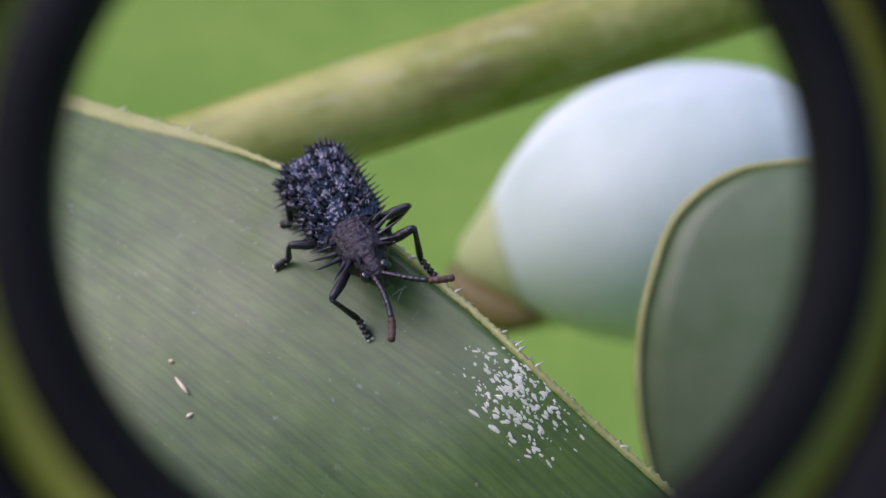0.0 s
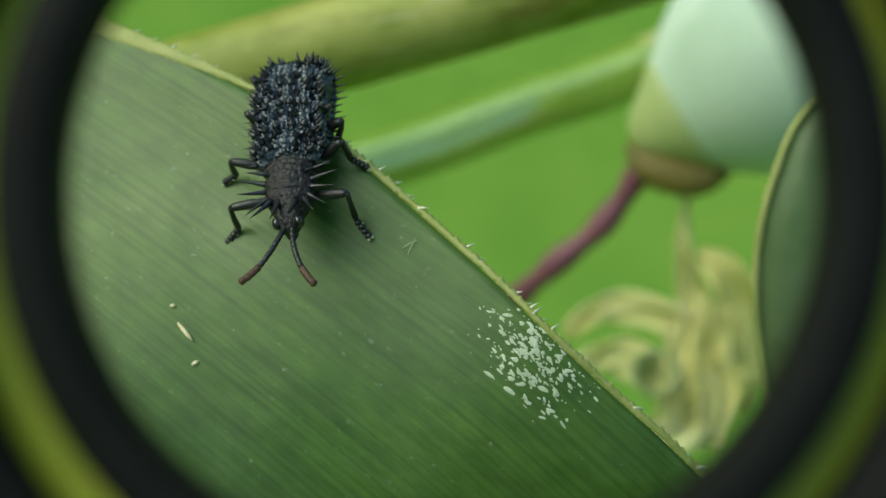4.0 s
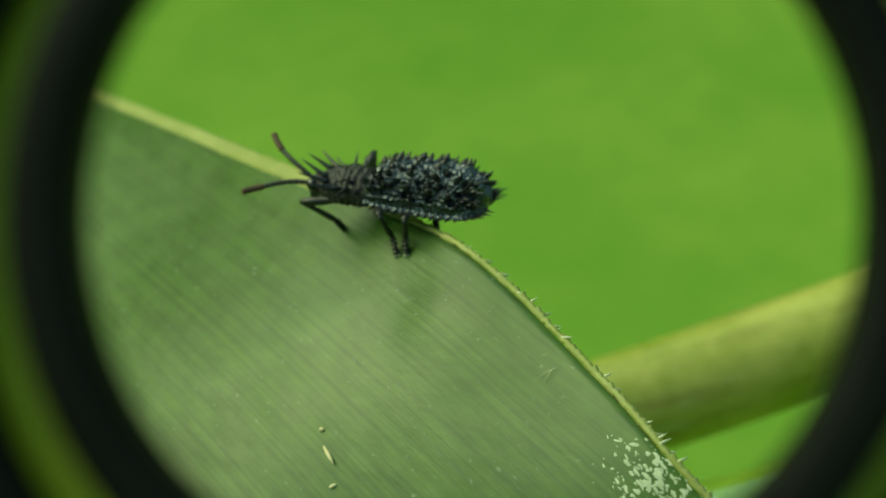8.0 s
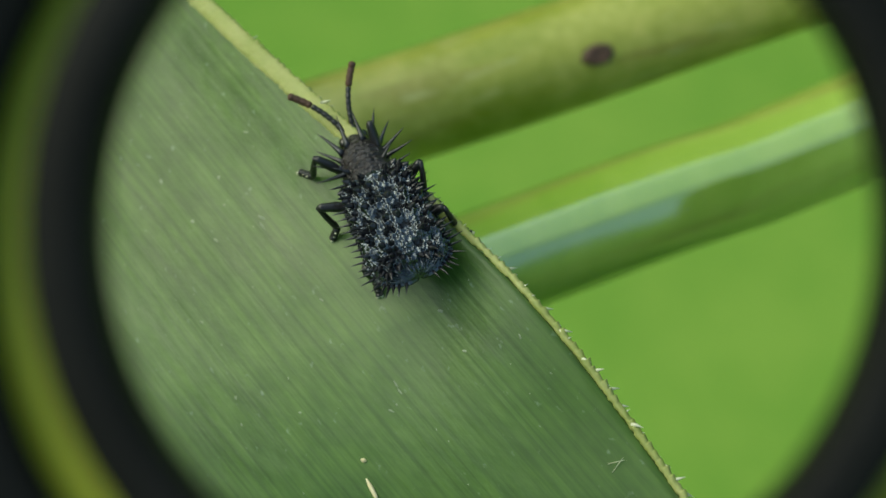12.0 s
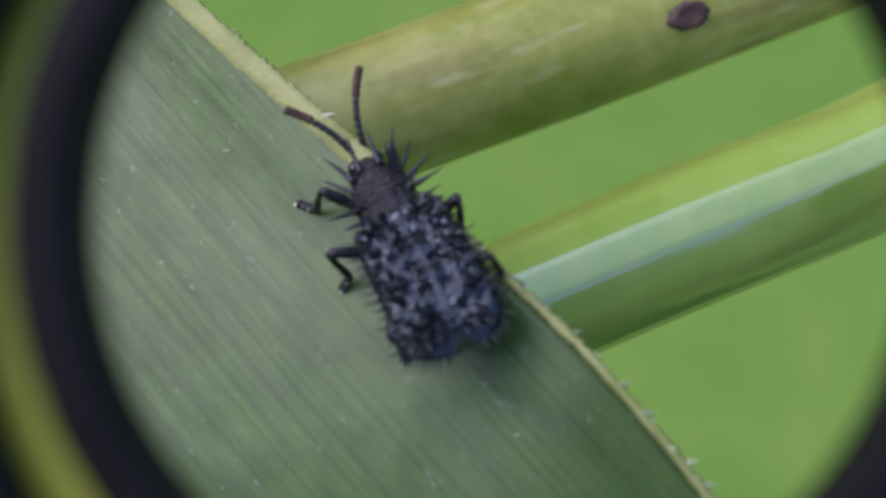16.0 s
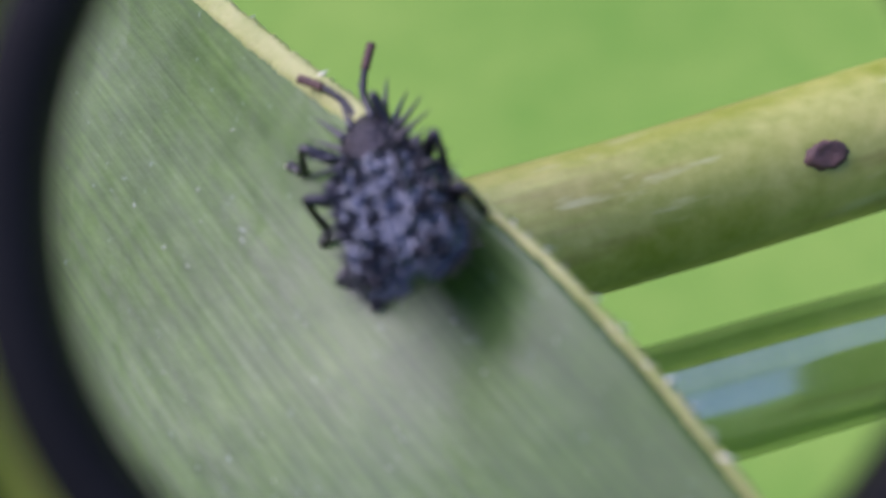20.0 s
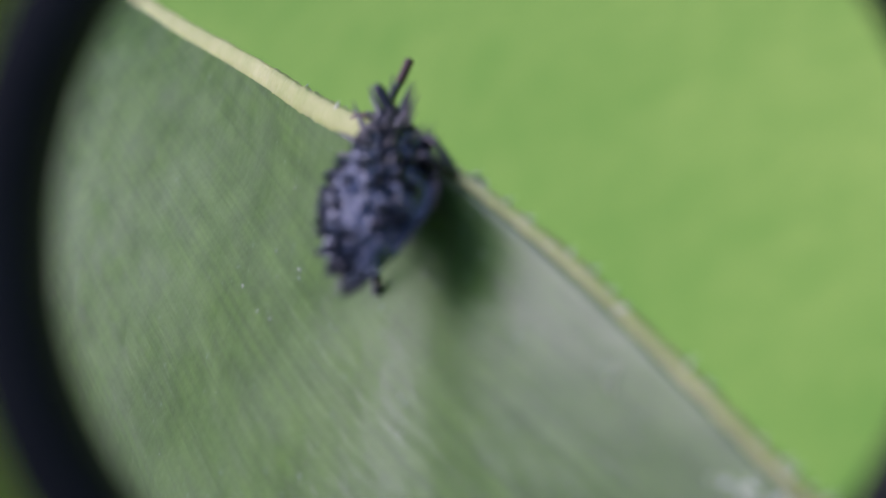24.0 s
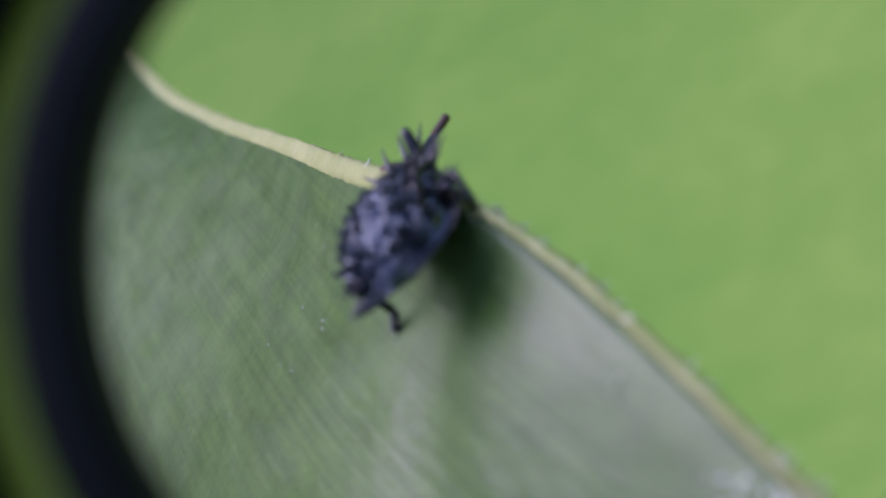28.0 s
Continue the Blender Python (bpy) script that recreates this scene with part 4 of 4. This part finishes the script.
# where each foot stands on the leaf: seconds, along the margin, across the face; no second figure where it grips the margin
TOE_ROWS = [
    # left front, middle, hind
    [(0, 5.83, 1.47), (1, 4.82, 0.58), (2, 4.5, 0.32), (3.5, 4.42, 0.33), (6, 2.86, 0.26), (6.5, 1.54, 0.19), (7, -0.93, 0.16), (8, -3.22, 0.44), (9, -3.78, 0.05),
     (10, -4.18, -0.66), (11, -4.94, -0.3), (12, -5.12, -0.34)],
    [(0, 4.1), (1, 3.58), (2, 3.42, 1.52), (3.5, 3.35, 1.57), (6, 1.59), (6.5, 0.68, 1.6), (7, 0.62, 1.17), (8, -0.78, 0.66), (9, -2.25, -0.21), (10, -2.31, -0.23),
     (11, -3.19, -0.85), (12, -3.22, -0.8)],
    [(0, 3.0), (1, 2.74), (2, 2.56), (3.5, 2.5), (6, 1.17), (6.5, 1.05), (7, 0.81), (8, -0.49, 0.8), (9, -0.43, 0.7), (10, -1.28, -0.35), (11, -1.2, -0.5), (12, -1.31, -0.84)],
    # right front, middle, hind
    [(0, 5.42, -0.56), (1, 3.43, -1.2), (2, 1.25, -1.68), (3.5, 1.26, -1.67), (6, 0.8, -1.54), (6.5, -0.16, -1.24), (7, -2.32, -0.47), (8, -3.2), (9, -3.3), (10, -3.6),
     (11, -3.6), (12, -3.3)],
    [(0, 2.14, -0.45), (1, 0.8, -0.09), (2, 0.63, -0.12), (3.5, 0.31, -0.48), (6, -0.6, -0.2), (6.5, -1.1, 0.1), (7, -1.3, 1.2), (8, -1.9), (9, -2.0), (10, -2.4), (11, -2.2), (12, -2.0)],
    [(0, 1.51, 0.5), (1, 0.6, 0.6), (2, 0.55, 0.7), (3.5, 0.5, 0.7), (6, -0.6, 1.2), (6.5, -0.6, 1.4), (7, -0.2), (8, -0.5), (9, -0.3), (10, -0.9), (11, -1.0), (12, -0.9)],
]
# where the bud's foot stands, and how far it is turned, as the plant sways
SWAY = [(0, 8.3, 41.4, 313.7, 16), (0.5, 8.6, 41.5, 313.5, 15), (1, 9.8, 41.1, 312.9, 12), (1.5, 19.6, 38.8, 310.0, 4), (2, 22.6, 38.7, 308.9, 0), (3, 23.2, 39.2, 309.4, 0), (6, 23.0, 39.1, 309.3, 0), (7, 26, 36, 304, 0), (9, 60, 10, 290, 0), (28, 60, 10, 290, 0)]
BLADE_SWAY = [(0, 11.45, 3.5, 341.7), (0.5, 11.4, 3.8, 341.3), (1, 11.35, 3.25, 340.5), (1.5, 15.0, 2.7, 340.3), (2.2, 15.6, 2.6, 341.4), (3, 15.6, 2.6, 341.8), (6, 16.0, 3.6, 342.2), (28, 16.0, 3.6, 342.2)]
# the plant stems drift as well: seconds, place, direction
STEM_SWAY = [(0, -9.4, 20.8, 334.35, 0.953, 0.259, 0.157),
             (1, -10.1, 21.5, 333.15, 0.936, 0.319, 0.151),
             (2, -4.7, 26.6, 328.8, 0.932, 0.312, 0.185),
             (3, -5.6, 23.9, 328.6, 0.977, 0.178, 0.115),
             (6, -1.5, 18.8, 333.6, 0.916, 0.326, 0.233),
             (7, -1.5, 15.9, 333.4, 0.91, 0.392, 0.139),
             (8, 2.36, 14.73, 332.83, 0.896, 0.437, 0.074),
             (9, 3.68, 15.2, 333.62, 0.893, 0.433, 0.12),
             (10, 3.9, 16, 333.8, 0.864, 0.483, 0.143),
             (11, 3.9, 16.8, 334.7, 0.872, 0.475, 0.123),
             (12, 3.4, 18.6, 332.2, 0.892, 0.447, 0.071),
             (15, 3.7, 18.5, 332.3, 0.895, 0.442, 0.06),
             (16, 5, 15.5, 338.8, 0.885, 0.448, 0.127),
             (17, 3.6, 15.9, 337.1, 0.861, 0.508, 0.005),
             (18.5, 3.9, 16.4, 336.1, 0.874, 0.481, -0.071),
             (20, 4.5, 15.3, 334.9, 0.884, 0.46, -0.08),
             (21, 4.1, 16.1, 335.1, 0.844, 0.533, -0.065),
             (23.5, -3.5, 11.5, 310.1, 0.786, 0.47, -0.402),
             (28, -7.1, 16.5, 312.4, 0.75, 0.534, -0.39)]
STALK_SWAY = [(0, 2.1, 52.5, 299, 0.976, 0.208, -0.057),
             (1, 1.7, 51.4, 302.2, 0.962, 0.263, -0.076),
             (2, 13.3, 45.3, 305, 0.954, 0.299, 0.019),
             (3, 12.9, 46.1, 301.1, 0.949, 0.3, 0.098),
             (6, 7.2, 40.6, 306.6, 0.918, 0.369, 0.148),
             (7, 6.1, 16.8, 326.6, 0.923, 0.383, -0.023),
             (8, 5.7, 8.2, 333.2, 0.889, 0.453, -0.061),
             (9, 6.3, 9.3, 335.3, 0.887, 0.462, 0.008),
             (10, 5.2, 9.2, 334.9, 0.877, 0.48, -0.01),
             (11, 4.8, 8.7, 335.4, 0.882, 0.471, -0.01),
             (12, 1.6, 8.7, 334.4, 0.867, 0.498, -0.004),
             (15, 0.9, 8.1, 334.6, 0.86, 0.511, -0.007),
             (16, 2.3, 6.5, 338.2, 0.866, 0.497, 0.051),
             (17, -0.2, 6.9, 335.7, 0.861, 0.498, -0.103),
             (18.5, 0.7, 9.8, 331.5, 0.848, 0.506, -0.158),
             (20, 2.3, 9.8, 330.7, 0.863, 0.473, -0.179),
             (21, 0.9, 9.3, 330.5, 0.834, 0.52, -0.184),
             (23.5, -3.9, 7.6, 314.9, 0.731, 0.427, -0.533),
             (28, -7.1, 11.9, 316.7, 0.685, 0.508, -0.522)]
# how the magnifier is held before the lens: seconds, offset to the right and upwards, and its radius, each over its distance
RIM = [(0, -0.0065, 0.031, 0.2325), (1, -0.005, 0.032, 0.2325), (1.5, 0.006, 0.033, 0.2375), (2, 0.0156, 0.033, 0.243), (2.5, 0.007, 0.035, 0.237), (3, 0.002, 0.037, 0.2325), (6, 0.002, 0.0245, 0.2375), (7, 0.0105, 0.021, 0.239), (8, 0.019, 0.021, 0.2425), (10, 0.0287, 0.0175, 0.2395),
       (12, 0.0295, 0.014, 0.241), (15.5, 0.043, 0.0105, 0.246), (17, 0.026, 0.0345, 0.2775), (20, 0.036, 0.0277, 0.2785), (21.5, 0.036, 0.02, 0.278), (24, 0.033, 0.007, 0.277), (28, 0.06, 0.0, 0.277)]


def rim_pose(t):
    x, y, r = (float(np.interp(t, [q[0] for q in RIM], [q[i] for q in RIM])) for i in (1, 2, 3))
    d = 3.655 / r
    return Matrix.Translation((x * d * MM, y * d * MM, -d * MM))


def beetle_at(t):
    """The beetle's pose in the leaf's space, between its rows too."""
    k = max(i for i, r in enumerate(BEETLE_ROWS) if r[0] <= t)
    r, q = BEETLE_ROWS[k], BEETLE_ROWS[min(k + 1, len(BEETLE_ROWS) - 1)]
    f = (t - r[0]) / (q[0] - r[0]) if q[0] > r[0] else 0.0
    at = [a + (b - a) * f for a, b in zip(r[1:4], q[1:4])]
    return LEAF_SPACE.inverted() @ beetle_pose(*at, Vector(r[4]).lerp(Vector(q[4]), f), Vector(r[5]).lerp(Vector(q[5]), f))


def turn_between(a0, n0, a1, n1):
    """The turn that takes the way a0 with the normal n0 to a1 with n1."""
    def base(a, n):
        a = a.normalized()
        n = (n - a * n.dot(a)).normalized()
        return Matrix((a, n, a.cross(n))).transposed()
    return base(a1, n1) @ base(a0, n0).transposed()


def leg_pose(leg, t, where):
    """The poses of a leg about its hip and of its shin about the knee, with the foot where it stands at that time."""
    _, at, side, _, knee_at, knee, toe = leg
    if len(where) == 2:
        p = on_leaf(*where, 0.04)
    else:
        p = on_leaf(where[0], smooth_interp(where[0], MARGIN_Y) + 0.02, -0.25)
    goal = (beetle_at(t).inverted() @ p - at.translation) / MM
    l1, shin = knee.length, toe - knee
    l2 = shin.length
    d = min(max(goal.length, abs(l1 - l2) + 0.08), l1 + l2 - 0.01)
    way = goal.normalized()
    pole = Vector((0.1 * (knee.x > 0) - 0.05, side * (0.1 if knee.x < -0.3 else 0.5), 1.0))
    pole = (pole - way * pole.dot(way)).normalized()
    c = (l1 * l1 + d * d - l2 * l2) / (2 * l1 * d)
    k = (way * c + pole * math.sqrt(max(0.0, 1 - c * c))) * l1
    turn = turn_between(knee, knee.cross(shin), k, k.cross(way * d - k))
    shin_turn = turn_between(shin, knee.cross(shin), way * d - k, k.cross(way * d - k))
    return at @ turn.to_4x4(), knee_at @ (turn.transposed() @ shin_turn).to_4x4()


def feeler_pose(side, way):
    x = Vector(way).normalized()
    z = Vector((-0.3, 0, 1))
    z = (z - x * z.dot(x)).normalized()
    return mm_pose(2.72, side * 0.1, 0.67) @ Matrix((x, z.cross(x), z)).transposed().to_4x4()


def motions():
    walk(cam, CAMERA_PATH, EXPOSURES)
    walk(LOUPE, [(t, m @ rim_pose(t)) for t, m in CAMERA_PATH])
    walk(BEETLE, [(t, beetle_pose(s, w, h, f, u)) for t, s, w, h, f, u in BEETLE_ROWS])
    for i, feeler in enumerate(ANTENNAE):
        side = 1 if i == 0 else -1
        walk(feeler, [(row[0], feeler_pose(side, row[1 + i])) for row in FEELER_ROWS])
    for leg, toes, reach in zip(LEGS, TOE_ROWS, (1.6, 1.6, 1.6, 1.6, 2.6, 1.6)):
        steps = [(t, *leg_pose(leg, t, where)) for t, *where in toes]
        last = toes[-1][1:]
        steps += [(t, *leg_pose(leg, t, last if len(last) == 2 else [last[0] + shift])) for t, shift in ((18.2, 0), (19, 0.4), (21.5, 0.4), (23.5, reach), (28, reach))]
        walk(leg[0], [(t, m) for t, m, _ in steps])
        walk(leg[3], [(t, m) for t, _, m in steps])
    axis = Vector((0.62, 0.33, 0.58)).normalized()
    side_way = Vector((-0.07, -0.63, 0.77))
    side_way = (side_way - axis * side_way.dot(axis)).normalized()
    base = Matrix((axis, side_way.cross(axis), side_way)).transposed().to_4x4()
    walk(SPRAY, [(t, mm_pose(x, y, z) @ base @ pose(0, 0, 0, 0, 0, -a)) for t, x, y, z, a in SWAY])
    for thing, table in ((STEM_THING, STEM_SWAY), (STALK_THING, STALK_SWAY)):
        rows = []
        for t, x, y, z, dx, dy, dz in table:
            a = Vector((dx, dy, dz)).normalized()
            n = Vector((-0.1, -0.2, 1))
            n = (n - a * n.dot(a)).normalized()
            rows.append((t, mm_pose(x, y, z) @ Matrix((a, n.cross(a), n)).transposed().to_4x4()))
        walk(thing, rows)
    facing = Matrix((Vector((1, 0, 0)), Vector((0, 0.68, 0.733)), Vector((0, -0.733, 0.68)))).transposed().to_4x4()
    walk(CURLED, [(t, mm_pose(x, y, z) @ facing) for t, x, y, z in BLADE_SWAY])


motions()
